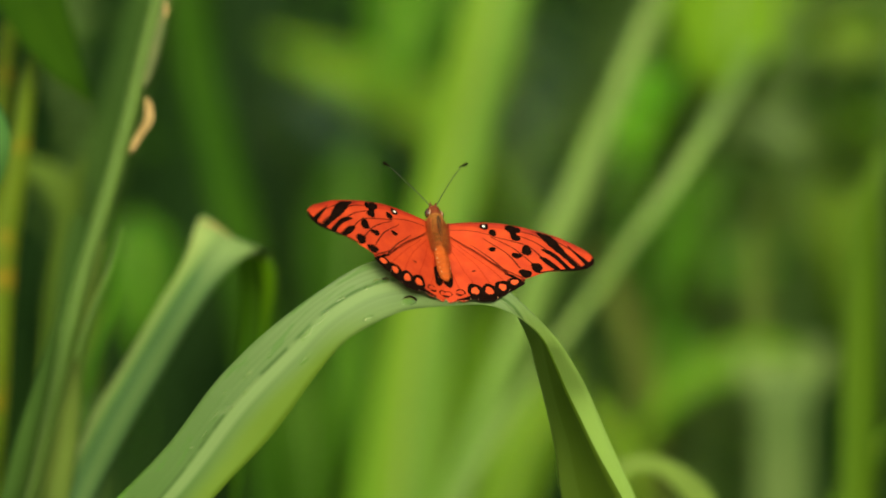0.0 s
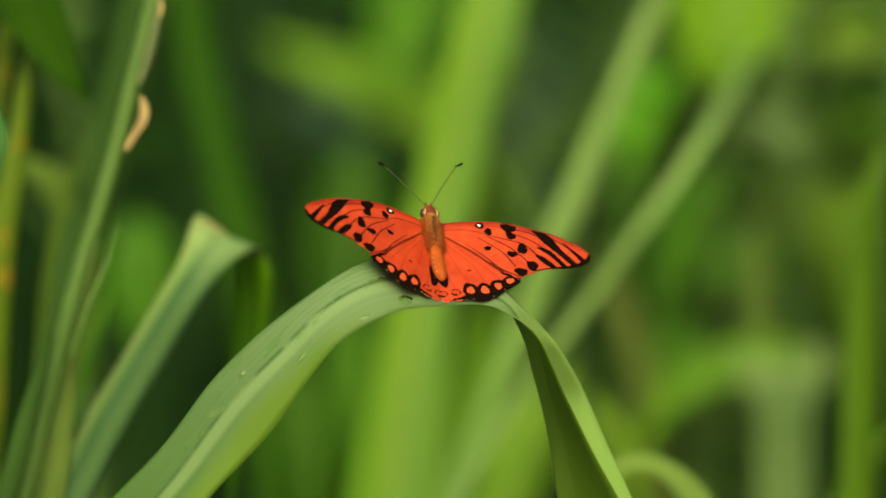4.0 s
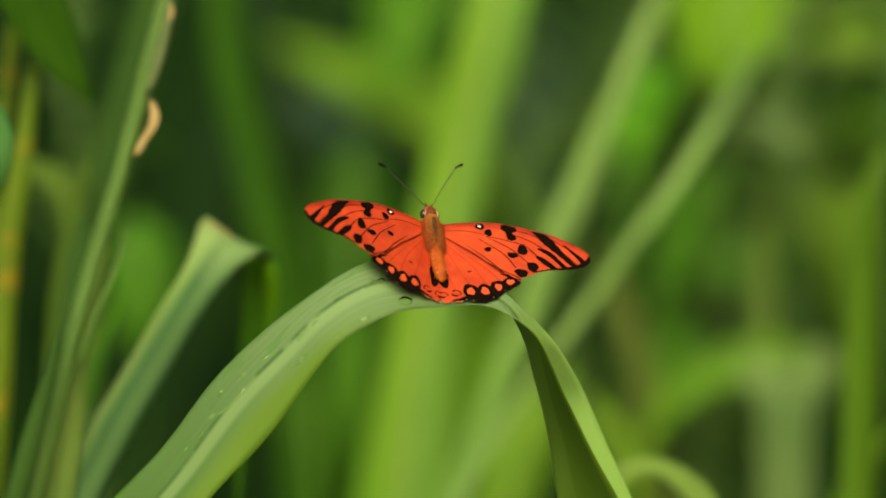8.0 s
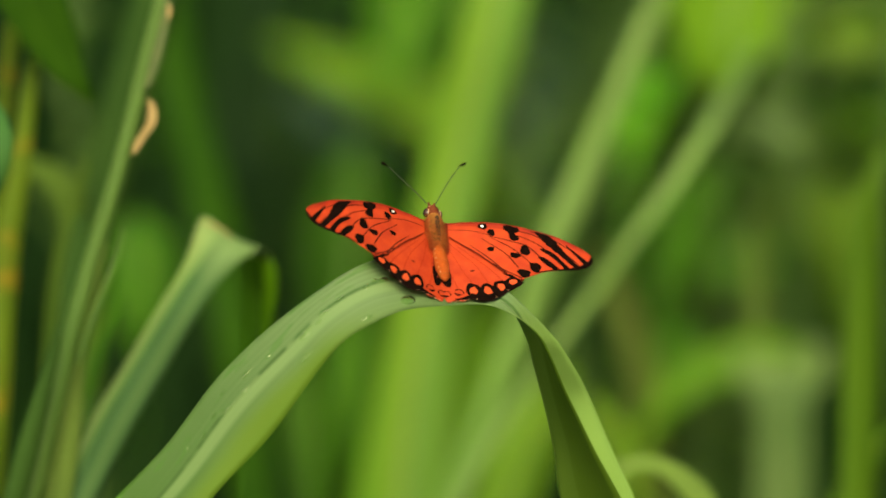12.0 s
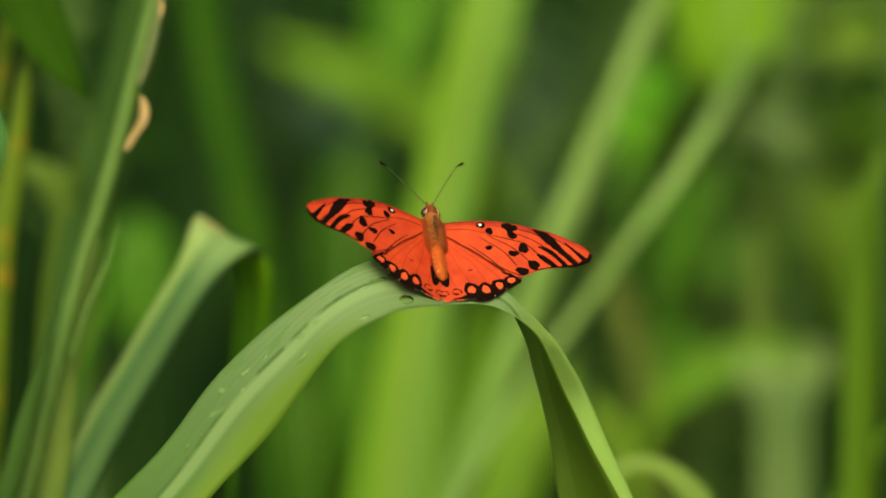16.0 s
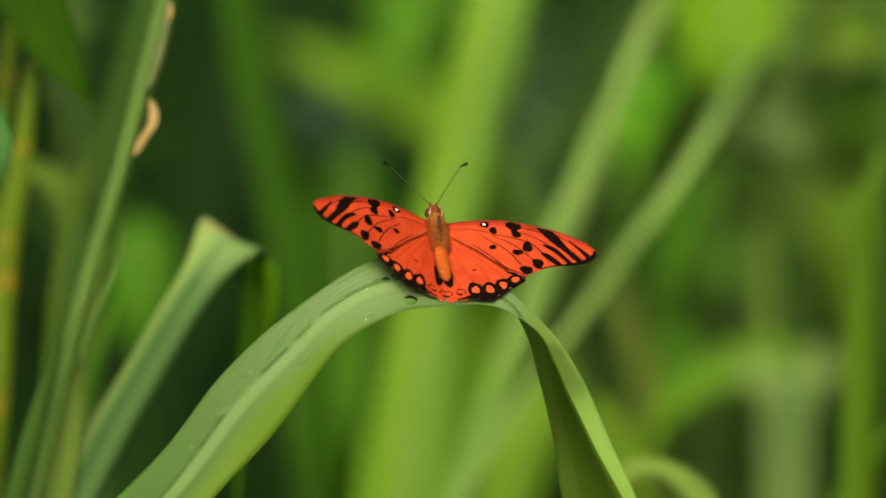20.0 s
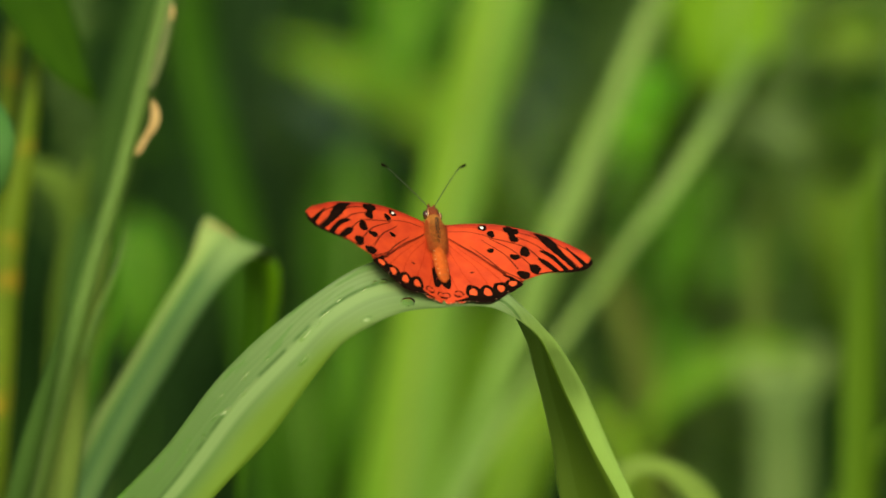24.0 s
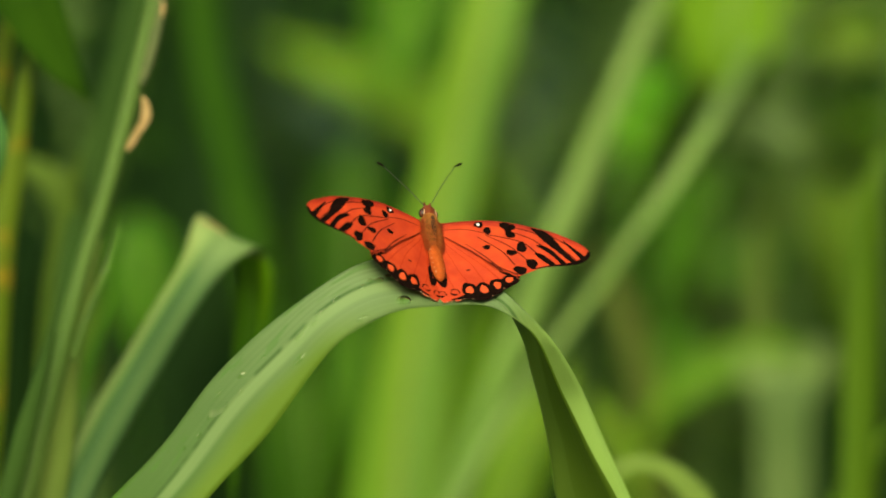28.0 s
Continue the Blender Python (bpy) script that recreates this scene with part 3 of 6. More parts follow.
def wing_mesh(points, centre, sign, low, scallop=0.0, count=132):
    bm = bmesh.new()
    rim = outline(points, count)
    levels = [0.0, 0.1, 0.2, 0.3, 0.38, 0.46, 0.53, 0.6, 0.66, 0.72, 0.78, 0.84, 0.89, 0.94, 0.97, 1.0]
    sides = []
    for face in (1, -1):
        rings = []
        for k in levels:
            ring = []
            for j, (x, y) in enumerate(rim):
                q = k * (1 - scallop * (0.5 + 0.5 * math.cos(j * 2 * math.pi / 7)) * (k > 0.9) * (y < -16))
                a, b = centre[0] + (x - centre[0]) * q, centre[1] + (y - centre[1]) * q
                th = 0.06 if k < 1 else 0.02
                ring.append((sign * a * MM, b * MM, (camber(a, b) + low + face * th) * MM))
                if k == 0:
                    break
            rings.append([bm.verts.new(p) for p in ring])
        sides.append(rings)
    for f, rings in enumerate(sides):
        for i in range(len(levels) - 1):
            for j in range(count):
                k2 = (j + 1) % count
                if i == 0:
                    bm.faces.new((rings[0][0], rings[1][j], rings[1][k2]))
                else:
                    bm.faces.new((rings[i][j], rings[i + 1][j], rings[i + 1][k2], rings[i][k2]))
    for j in range(count):
        k2 = (j + 1) % count
        bm.faces.new((sides[0][-1][j], sides[1][-1][j], sides[1][-1][k2], sides[0][-1][k2]))
    bmesh.ops.recalc_face_normals(bm, faces=bm.faces)
    return bm


def patch(a, b, ra, rb, turn, sign, low, seed, lift=0.12, rough_edge=0.12):
    """A spot of scales lying on the wing: a low dome with an uneven rim."""
    bm = bmesh.new()
    rng = random.Random(seed)
    ph = [rng.uniform(0, 6.28) for _ in range(3)]
    c, s = math.cos(turn), math.sin(turn)
    rings = []
    for k in (0, 0.5, 0.85, 1.0):
        ring = []
        for j in range(20 if k else 1):
            an = 2 * math.pi * j / 20
            r = k * (1 + rough_edge * math.sin(2 * an + ph[0]) * 0.6 + rough_edge * math.sin(3 * an + ph[1]) * 0.7 + rough_edge * 0.5 * math.sin(5 * an + ph[2]))
            x, y = ra * r * math.cos(an), rb * r * math.sin(an)
            p, q = a + x * c - y * s, b + x * s + y * c
            ring.append(bm.verts.new((sign * p * MM, q * MM, (camber(p, q) + low + (lift if k < 1 else max(0.05, lift - 0.05))) * MM)))
        rings.append(ring)
    for i in range(3):
        for j in range(20):
            k2 = (j + 1) % 20
            if i == 0:
                bm.faces.new((rings[0][0], rings[1][j], rings[1][k2]))
            else:
                bm.faces.new((rings[i][j], rings[i + 1][j], rings[i + 1][k2], rings[i][k2]))
    bmesh.ops.recalc_face_normals(bm, faces=bm.faces)
    up = sum((f.normal.z for f in bm.faces))
    if up < 0:
        bmesh.ops.reverse_faces(bm, faces=bm.faces)
    return bm


def stroke(points, widths, sign, low, lift=0.12, wavy=0.1):
    """A tapered streak of scales or a vein lying on the wing."""
    c = glide([list(p) + [0, w] for p, w in zip(points, widths)], 18)
    bm = bmesh.new()
    rows = []
    for i in range(18):
        t = c[min(i + 1, 17)][:2] - c[max(i - 1, 0)][:2]
        t = t / max(np.linalg.norm(t), 1e-6)
        nx, ny = -t[1], t[0]
        w = max(c[i][3], 0.03) / 2 * (1 + wavy * math.sin(i * 2.3))
        row = []
        for s, h in ((-1, 0.05), (-0.85, lift), (-0.5, lift), (-0.17, lift), (0.17, lift), (0.5, lift), (0.85, lift), (1, 0.05)):
            p, q = c[i][0] + nx * w * s, c[i][1] + ny * w * s
            row.append(bm.verts.new((sign * p * MM, q * MM, (camber(p, q) + low + h) * MM)))
        rows.append(row)
    for i in range(17):
        for j in range(7):
            bm.faces.new((rows[i][j], rows[i + 1][j], rows[i + 1][j + 1], rows[i][j + 1]))
    bmesh.ops.recalc_face_normals(bm, faces=bm.faces)
    if sum((f.normal.z for f in bm.faces)) < 0:
        bmesh.ops.reverse_faces(bm, faces=bm.faces)
    return bm


FORE = [(0, 1.1), (3.3, 1.8), (7.7, 2.1), (12, 2.0), (16.2, 1.4), (20.6, 0.35), (25, -1.0), (29, -2.4), (33, -4.6), (35.8, -6.3), (37.2, -7.9), (37.6, -9.2), (36.7, -11),
        (34.3, -12.4), (31, -13.4), (27.4, -13.7), (23.8, -14.3), (20.8, -15.7), (18.2, -16.7), (15, -14.5), (8, -8.6), (3, -4.6), (0.9, -2.4)]
HIND = [(0, -1), (8, -6.5), (15, -13.5), (18.9, -16.7), (18.4, -17.7), (15.9, -19.3), (13.3, -20.9), (11.2, -22.4), (9, -23.6), (7.2, -23.4), (5, -23.2), (2.9, -23.6),
        (0.6, -23.9), (-1.6, -23.8), (-2.8, -23), (-2.6, -17), (-1.8, -8)]
FORE_SPOTS = [(10.5, 0.75, 1.3, 1.05, 0), (12.4, -1.4, 0.95, 1.3, 0.2), (11.6, -6.9, 1.0, 0.8, 0.2), (20.4, -7.1, 1.2, 1.85, -0.05), (17.6, -8.9, 1.3, 1.1, -0.1),
              (22.3, -12.7, 1.65, 1.4, -0.7), (19.1, -14.7, 1.85, 1.35, -0.4)]
FORE_STREAKS = [([(15.7, 0.4), (16.5, 0.3), (17.7, 0), (18.8, -0.4), (19.6, -0.8)], [0.9, 1.9, 1.9, 1.9, 0.9]), ([(17.6, -0.6), (17.7, -1.7), (17.9, -2.6), (18.3, -3.4), (18.5, -4.1)], [1.9, 1.5, 1.9, 2.1, 0.9]),
                ([(23.5, -1.1), (25.2, -2.1), (26.6, -3.3), (28.6, -6.2), (31, -9.6), (33.2, -12.3)], [0.3, 1.5, 2.4, 2.2, 1.25, 1.3]), ([(24.2, -6.7), (25.6, -7.3), (27.3, -8.5), (29.1, -10.7), (30.7, -13.2)], [0.3, 1.0, 1.2, 1.1, 1.4]),
                ([(23.6, -9.1), (24.6, -9.9), (26.1, -11.5), (28.0, -13.5)], [0.5, 1.4, 1.6, 1.1]), ([(31.3, -5.1), (33.6, -8.2), (35.6, -10.9)], [0.25, 0.9, 1.3]),
                ([(37.3, -8.7), (37.1, -9.9), (36.3, -11.0), (34.3, -12.1), (31, -13.1), (28.0, -13.5)], [0.4, 0.9, 1.1, 1.0, 0.75, 0.5]), ([(27.6, -13.4), (25.2, -13.8), (22.6, -14.3)], [0.35, 0.3, 0.3])]
FORE_VEINS = [([(1.4, -2.8), (4.5, -5.6), (8.1, -8.4), (14.2, -14.8)], [0.2, 0.32, 0.3, 0.34]), ([(6.3, -5.6), (8.5, -7.7), (11, -10.1), (14.7, -14.9)], [0.12, 0.28, 0.36, 0.45]),
              ([(9.7, -3.3), (15.2, -8.4), (18, -12.9)], [0.2, 0.38, 0.4]), ([(11.8, -3), (17.5, -6.8), (21.3, -11.6)], [0.2, 0.36, 0.38]),
              ([(11.6, -2.6), (17, -4.2), (21, -5.8), (24.3, -9.4)], [0.25, 0.36, 0.36, 0.4]), ([(18.2, -1.8), (23.2, -4.5), (26.6, -7.8)], [0.3, 0.38, 0.4]),
              ([(19.4, -0.7), (24, -2.4), (27, -4.7)], [0.25, 0.38, 0.4]), ([(22.5, -0.9), (28, -3.4), (32, -6.4), (35.0, -9.3)], [0.2, 0.3, 0.34, 0.36]),
              ([(1.5, -0.6), (7, -0.9), (12.2, -2.4)], [0.12, 0.22, 0.2]), ([(28.6, -6.2), (31.2, -8.6), (33.8, -11.6)], [0.3, 0.34, 0.34]), ([(18.4, -16.4), (15.0, -14.3), (11.0, -11.2)], [0.5, 0.3, 0.15])]
HIND_VEINS = [([(1.0, -6.5), (3.6, -13.8), (5.8, -18.6)], [0.12, 0.16, 0.2]), ([(1.3, -4.9), (7.2, -12.4), (9.6, -17.6)], [0.12, 0.16, 0.22]), ([(0.0, -8.5), (0.6, -15.6), (1.8, -19.6)], [0.12, 0.16, 0.2]),
              ([(3.0, -5.4), (9.6, -12.2), (13.4, -16.8)], [0.12, 0.16, 0.22])]
HIND_BAND = ([(18.5, -17.2), (15.9, -18.8), (13.0, -20.4), (10.4, -21.9), (8.6, -22.7), (7.0, -22.6), (4.9, -22.3), (3.0, -22.8), (0.6, -23.1)], [1.0, 1.6, 1.9, 2.3, 2.2, 2.1, 1.7, 0.9, 0.35])
HIND_DISCS = [(5.65, -20.2, 0.95, 1.15, 0), (9.25, -20.2, 0.98, 1.18, 0.2), (12.8, -19.0, 0.95, 1.1, 0.4), (16.05, -17.3, 1.0, 0.8, 0.5)]


def wing(sign):
    fore = part("forewing", wing_mesh(FORE, (14, -6), sign, 0.0), WING, fly, "orange forewing with black spots and streaks")
    hind = part("hindwing", wing_mesh(HIND, (6, -15), sign, -0.35, 0.07), WING, fly, "orange hindwing with black scalloped border")
    for i, (a, b, ra, rb, turn) in enumerate(FORE_SPOTS):
        part("spot", patch(a, b, ra, rb, turn, sign, 0.0, i), BLACK, fore, "black spot")
    a, b = FORE_SPOTS[0][:2]
    part("white_dot", patch(a - 0.15, b, 0.4, 0.36, 0, sign, 0.0, 40, 0.19), WHITE, fore, "white centre of the spot")
    for pts, w in FORE_STREAKS:
        part("streak", stroke(pts, [1.15 * v for v in w], sign, 0.0), BLACK, fore, "black streak")
    for pts, w in FORE_VEINS:
        part("vein", stroke(pts, w, sign, 0.0, 0.1), VEIN, fore, "dark red vein")
    edge_line = [p for p in FORE[:11]]
    part("leading_edge", stroke([(a, b - 0.25) for a, b in edge_line], [0.4, 0.55, 0.6, 0.6, 0.6, 0.55, 0.5, 0.5, 0.45, 0.4, 0.3], sign, 0.0, 0.12), WING_EDGE, fore, "dark red leading edge")
    part("costal_band", stroke([(a, b - 0.9) for a, b in edge_line[1:10]], [0.3, 1.2, 1.5, 1.5, 1.4, 1.3, 1.1, 0.9, 0.3], sign, 0.0, 0.085), WING_RED, fore, "red band along the leading edge")
    for pts, w in HIND_VEINS:
        part("vein", stroke(pts, w, sign, -0.35, 0.1), VEIN_RED, hind, "red vein")
    part("border", stroke(*HIND_BAND, sign, -0.35, 0.1, 0.13), BLACK, hind, "black border")
    part("border_bar", stroke([(18.8, -16.7), (17.2, -15.8), (15.6, -15.4), (13.8, -14.7)], [0.5, 0.9, 0.8, 0.3], sign, -0.35, 0.1), BLACK, hind, "black bar at the border's outer end")
    for i, (a, b, ra, rb, turn) in enumerate(HIND_DISCS):
        part("border_ring", patch(a, b, ra + 1.15, rb + (1.15 if i < 3 else 0.85), turn, sign, -0.35, 50 + i, 0.105, 0.08), BLACK, hind, "black ring of the border")
        part("border_spot", patch(a, b, ra, rb, turn, sign, -0.35, 60 + i, 0.16), WING_SPOT, hind, "round orange spot in the border")
    for x, y, r in ((1.85, -20.8, 1.3), (-1.4, -21.4, 1.1)):
        part("ring", patch(x, y, r, r * 0.85, 0, sign, -0.35, 70, 0.15), BLACK, hind, "black ring")
        part("ring_centre", patch(x, y, r * 0.74, r * 0.6, 0, sign, -0.35, 71, 0.21), WING, hind)
    part("spot", patch(6.05, -13.8, 0.62, 0.26, 0.2, sign, -0.35, 75), VEIN, hind)
    # dark inner margins: hair, with the shade beside the abdomen painted in
    part("inner_hair", patch(-0.9, -12.0, 0.8, 5.2, 0.03, sign, -0.35, 77, 0.09, 0.05), WING_EDGE, hind, "dark red inner margin")
    part("inner_hair", patch(-1.0, -15.4, 1.5, 3.9, 0.08, sign, -0.35, 76, 0.1, 0.05), BLACK, hind, "dark hairy inner margin, shade painted in")
    for x, y in ((4.1, -23.1), (2.9, -23.4), (1.9, -23.6), (0.7, -23.75), (-0.5, -23.75), (-1.6, -23.7), (6.1, -23.2), (11.2, -22.2), (14.4, -20.1)):
        part("fringe", patch(x, y, 0.2 + 0.07 * math.sin(x * 9), 0.1, 0.3, sign, -0.35, int(x * 10) + 90, 0.17, 0.3), CREAM, hind, "pale fringe tuft")
    return fore, hind


FORE_R, HIND_R = wing(1)
FORE_L, HIND_L = wing(-1)


def ellipsoid(rows, sides=20):
    """A round body along Y from rows of (y, x, z, half width, half height), millimetres."""
    bm = bmesh.new()
    c = glide([[r[1], r[0], r[2], r[3], r[4]] for r in rows], 26)
    rings = []
    for i in range(26):
        x, y, z, w, h = c[i]
        rings.append([bm.verts.new(((x + max(w, .02) * math.cos(2 * math.pi * j / sides)) * MM, y * MM, (z + max(h, .02) * math.sin(2 * math.pi * j / sides)) * MM)) for j in range(sides)])
    for i in range(25):
        for j in range(sides):
            k2 = (j + 1) % sides
            bm.faces.new((rings[i][j], rings[i][k2], rings[i + 1][k2], rings[i + 1][j]))
    bm.faces.new(rings[0])
    bm.faces.new(rings[-1][::-1])
    bmesh.ops.recalc_face_normals(bm, faces=bm.faces)
    return bm


def fly_body():
    part("thorax", ellipsoid([(4.2, 0, 0.3, 0.5, 0.5), (3.4, 0, 0.3, 1.5, 1.4), (1.0, 0, 0.2, 1.95, 2.0), (-1.6, 0, 0, 1.9, 2.0), (-4.4, -0.1, -0.2, 1.4, 1.6), (-6.6, -0.1, -0.3, 1.0, 1.1)]), FUR, fly, "furry brown thorax")
    part("abdomen", ellipsoid([(-5.0, -0.1, -0.2, 1.1, 1.3), (-7.5, -0.1, -0.2, 1.35, 1.5), (-11, 0.05, -0.2, 1.5, 1.6), (-14.0, 0.35, -0.2, 1.5, 1.55), (-16.2, 0.6, -0.2, 1.2, 1.2), (-17.3, 0.7, -0.2, 0.5, 0.4)]), ABDOMEN, fly, "orange furry abdomen")
    for i in range(7):
        y, x = -7.2 - i * 1.45, (-0.1, -0.05, 0.0, 0.08, 0.22, 0.36, 0.5)[i]
        w, h = (1.32, 1.42, 1.48, 1.51, 1.52, 1.5, 1.35)[i], (1.47, 1.55, 1.59, 1.6, 1.58, 1.52, 1.38)[i]
        part("segment_ring", ellipsoid([(y + 0.12, x, -0.2, w - 0.1, h - 0.1), (y, x, -0.2, w + 0.02, h + 0.02), (y - 0.2, x, -0.2, w - 0.1, h - 0.1)], 16), HAIR, fly)
        for s in (-1, 1):
            bm = bmesh.new()
            bmesh.ops.create_icosphere(bm, subdivisions=1, radius=(0.2 + 0.06 * math.sin(i * 2.7 + s)) * MM)
            for v in bm.verts:
                v.co = Vector((v.co.x * 0.8 + (x + s * w * 0.9) * MM, v.co.y * 1.2 + (y + 0.65) * MM, v.co.z + 0.55 * MM))
            part("side_dot", bm, CREAM, fly, "cream dot along the abdomen's side")
    part("head", ellipsoid([(6.9, 0, 0.2, 0.4, 0.4), (6.3, 0, 0.3, 1.2, 1.0), (5.0, 0, 0.3, 1.65, 1.35), (3.6, 0, 0.3, 1.4, 1.3)]), HEAD, fly, "reddish brown head")
    for s in (-1, 1):
        bm = bmesh.new()
        bmesh.ops.create_icosphere(bm, subdivisions=3, radius=1.05 * MM)
        for v in bm.verts:
            v.co = Vector((v.co.x * 0.75 + s * 1.75 * MM, v.co.y * 1.15 + 4.2 * MM, v.co.z + 0.2 * MM))
        part("eye", bm, EYE_MAT, fly, "dark compound eye")
        part("eye_rim", tube([Vector((s * 1.75, 3.0, 1.0)) * MM, Vector((s * 1.6, 4.0, 1.35)) * MM, Vector((s * 1.55, 5.0, 1.15)) * MM], [0.00006, 0.00016, 0.00006], 10, 6), CREAM, fly, "pale rim of the eye")
        part("brow_dot", patch(0.85, 5.6, 0.32, 0.28, 0, s, 1.05, 31, 0.1), CREAM, fly, "pale dot on the head")
        part("palp", tube([Vector((s * 0.5, 6.3, 0.1)) * MM, Vector((s * 0.7, 7.2, 0.3)) * MM, Vector((s * 0.75, 7.8, 0.6)) * MM], [0.0004, 0.00035, 0.00012], 10, 8), HEAD, fly)
    for s, rail in ((-1, [(-0.78, 6.4, 0.5), (-3.82, 9.9, 0.8), (-6.63, 13.1, 0.8), (-9.17, 16.0, 0.8), (-10.74, 17.84, 0.7), (-12.3, 18.8, 0.6)]), (1, [(0.67, 6.8, 0.5), (4.36, 13.46, 0.8), (7.36, 18.46, 0.8), (9.58, 21.87, 0.7), (11.6, 23.4, 0.6)])):
        pts = [Vector(p) * MM for p in rail]
        ant = part("antenna", tube(pts[:-1], [0.0001] * (len(pts) - 1), 24, 6), OLIVE_DARK, fly, "thin antenna")
        a, b = pts[-2], pts[-1]
        part("club", tube([a.lerp(b, -0.25), a.lerp(b, 0.35), a.lerp(b, 0.75), b], [0.00012, 0.00028, 0.00034, 0.00014], 12, 8), BLACK, ant, "black club tip")
    for s in (-1, 1):
        part("shoulder_tuft", ellipsoid([(3.0, s * 1.2, 0.9, 0.15, 0.15), (2.0, s * 1.3, 0.8, 0.45, 0.6), (-0.2, s * 1.35, 0.7, 0.5, 0.7), (-2.2, s * 1.1, 0.6, 0.35, 0.5), (-3.8, s * 0.9, 0.6, 0.1, 0.2)], 12), HAIR, fly, "tuft of orange hair beside the thorax")
    part("dorsal_stripe", ellipsoid([(3.6, 0, 1.3, 0.1, 0.1), (2.4, 0.05, 1.75, 0.5, 0.35), (0, 0, 1.95, 0.7, 0.4), (-2.6, 0.05, 1.85, 0.6, 0.4), (-4.8, 0.1, 1.45, 0.35, 0.3), (-5.6, 0.1, 1.2, 0.1, 0.1)], 12), FUR_DARK, fly, "dark brown stripe of fur")
    rng = random.Random(3)
    for name, y_a, y_b, w, h, n in (("thorax_hair", 4.0, -7.0, 1.95, 2.0, 2000), ("dark_thorax_hair", 3.6, -3.6, 0.9, 2.1, 500), ("head_hair", 6.6, 4.0, 1.4, 1.3, 320), ("abdomen_hair", -5.5, -16.4, 1.45, 1.6, 1300)):
        bm = bmesh.new()
        for _ in range(n):
            t, an = rng.random(), rng.uniform(-0.3, math.pi + 0.3)
            y = y_a + (y_b - y_a) * t
            k = math.sin(math.pi * (0.12 + 0.76 * t)) ** 0.5
            q = Vector(((w * k * math.cos(an) + (-0.2 + 0.7 * t if y_b < -10 else 0)), y, h * k * math.sin(an) - 0.05))
            d = Vector((math.cos(an) * 0.6 + rng.gauss(0, .3), -1 + rng.gauss(0, .35), math.sin(an) * 0.6)).normalized() * (rng.uniform(0.8, 2.0) if y_b > -10 else rng.uniform(0.5, 1.1))
            e = d.cross(Vector((rng.gauss(0, 1), rng.gauss(0, 1), rng.gauss(0, 1)))).normalized() * 0.06
            f = d.cross(e).normalized() * 0.06
            v = [bm.verts.new(p * MM) for p in (q - e, q + e, q + f, q + d)]
            for tri in ((0, 1, 3), (1, 2, 3), (2, 0, 3)):
                bm.faces.new([v[i] for i in tri])
        part(name, bm, HAIR if name == "thorax_hair" else HEAD if name == "head_hair" else FUR if y_b > -10 else ABDOMEN, fly, "short brown hairs")
    # orange hair lying over the roots of the wings
    for s in (-1, 1):
        bm = bmesh.new()
        for _ in range(700):
            t = rng.random()
            x0, y0 = 1.2 + rng.random() * 0.8 - 0.6 * t, 2.0 - 9.5 * t
            q = Vector((s * x0, y0, 0.6 - 0.2 * t + rng.gauss(0, 0.15)))
            d = Vector((s * rng.uniform(0.5, 1.1), -0.8 + rng.gauss(0, 0.3), 0.05 + rng.gauss(0, 0.12))).normalized() * rng.uniform(1.0, 2.8)
            e = d.cross(Vector((0, 0, 1))).normalized() * 0.05
            v = [bm.verts.new(p * MM) for p in (q - e, q + e, q + Vector((0, 0, 0.06)), q + d)]
            for tri in ((0, 1, 3), (1, 2, 3), (2, 0, 3)):
                bm.faces.new([v[i] for i in tri])
        part("wing_base_hair", bm, ROOT_HAIR, fly, "orange hair over the wing root")
    # four standing legs from the thorax to the leaf
    part("leg", tube([Vector((-1.4, -3.0, -1.4)) * MM, Vector((-6.5, -10.5, -2.2)) * MM, Vector((-8.1, -17.0, -4.0)) * MM, Vector((-10.2, -18.1, -6.0)) * MM], [0.0003, 0.00024, 0.0002, 0.00012], 18, 6), BLACK, fly, "thin dark leg")
    for s, y0, x1, y1 in ((-1, 1.0, -7.0, -1.5), (1, 1.0, 5.5, -1.0), (-1, -2.0, -8.0, -14.0), (1, -2.0, 6.0, -10.0)):
        part("leg", tube([Vector((s * 1.4, y0, -1.2)) * MM, Vector((s * 3.4, (y0 + y1) / 2, -2.2)) * MM, Vector((x1, y1, -LEG_DROP)) * MM], [0.0003, 0.00022, 0.00014], 14, 6), BLACK, fly, "thin dark leg")


FUR_DARK = plain_mat("dark_fur", (0.02, 0.01, 0.005), (0.09, 0.04, 0.014), 0.9, 2600.0, 1.0, 0.0003, 0.15)
HAIR = plain_mat("hair", (0.22, 0.042, 0.006), (0.48, 0.125, 0.018), 0.85, 900.0)
ROOT_HAIR = plain_mat("root_hair", (0.3, 0.04, 0.006), (0.52, 0.1, 0.014), 0.85, 900.0)
OLIVE_DARK = plain_mat("antenna", (0.012, 0.012, 0.006), (0.03, 0.025, 0.012), 0.6, 2000.0)
LEG_DROP = 8.5
fly_body()


# ---- bluish mid-blurred plants to one side: stalk with a dry husk, folded leaf ----
def grass(base, label, group=""):
    return thing("grass_plant", base, label, "grass plant", group)


def leaf(parent, spine, widths, across, mat, label="", rib=None, name="leaf_blade", **kw):
    ob = part(name, ribbon(spine, widths, across, **kw), mat, parent, label)
    if rib:
        part("midrib", rib_on(spine, widths, across, -0.04, 0.035), rib, ob)
    return ob


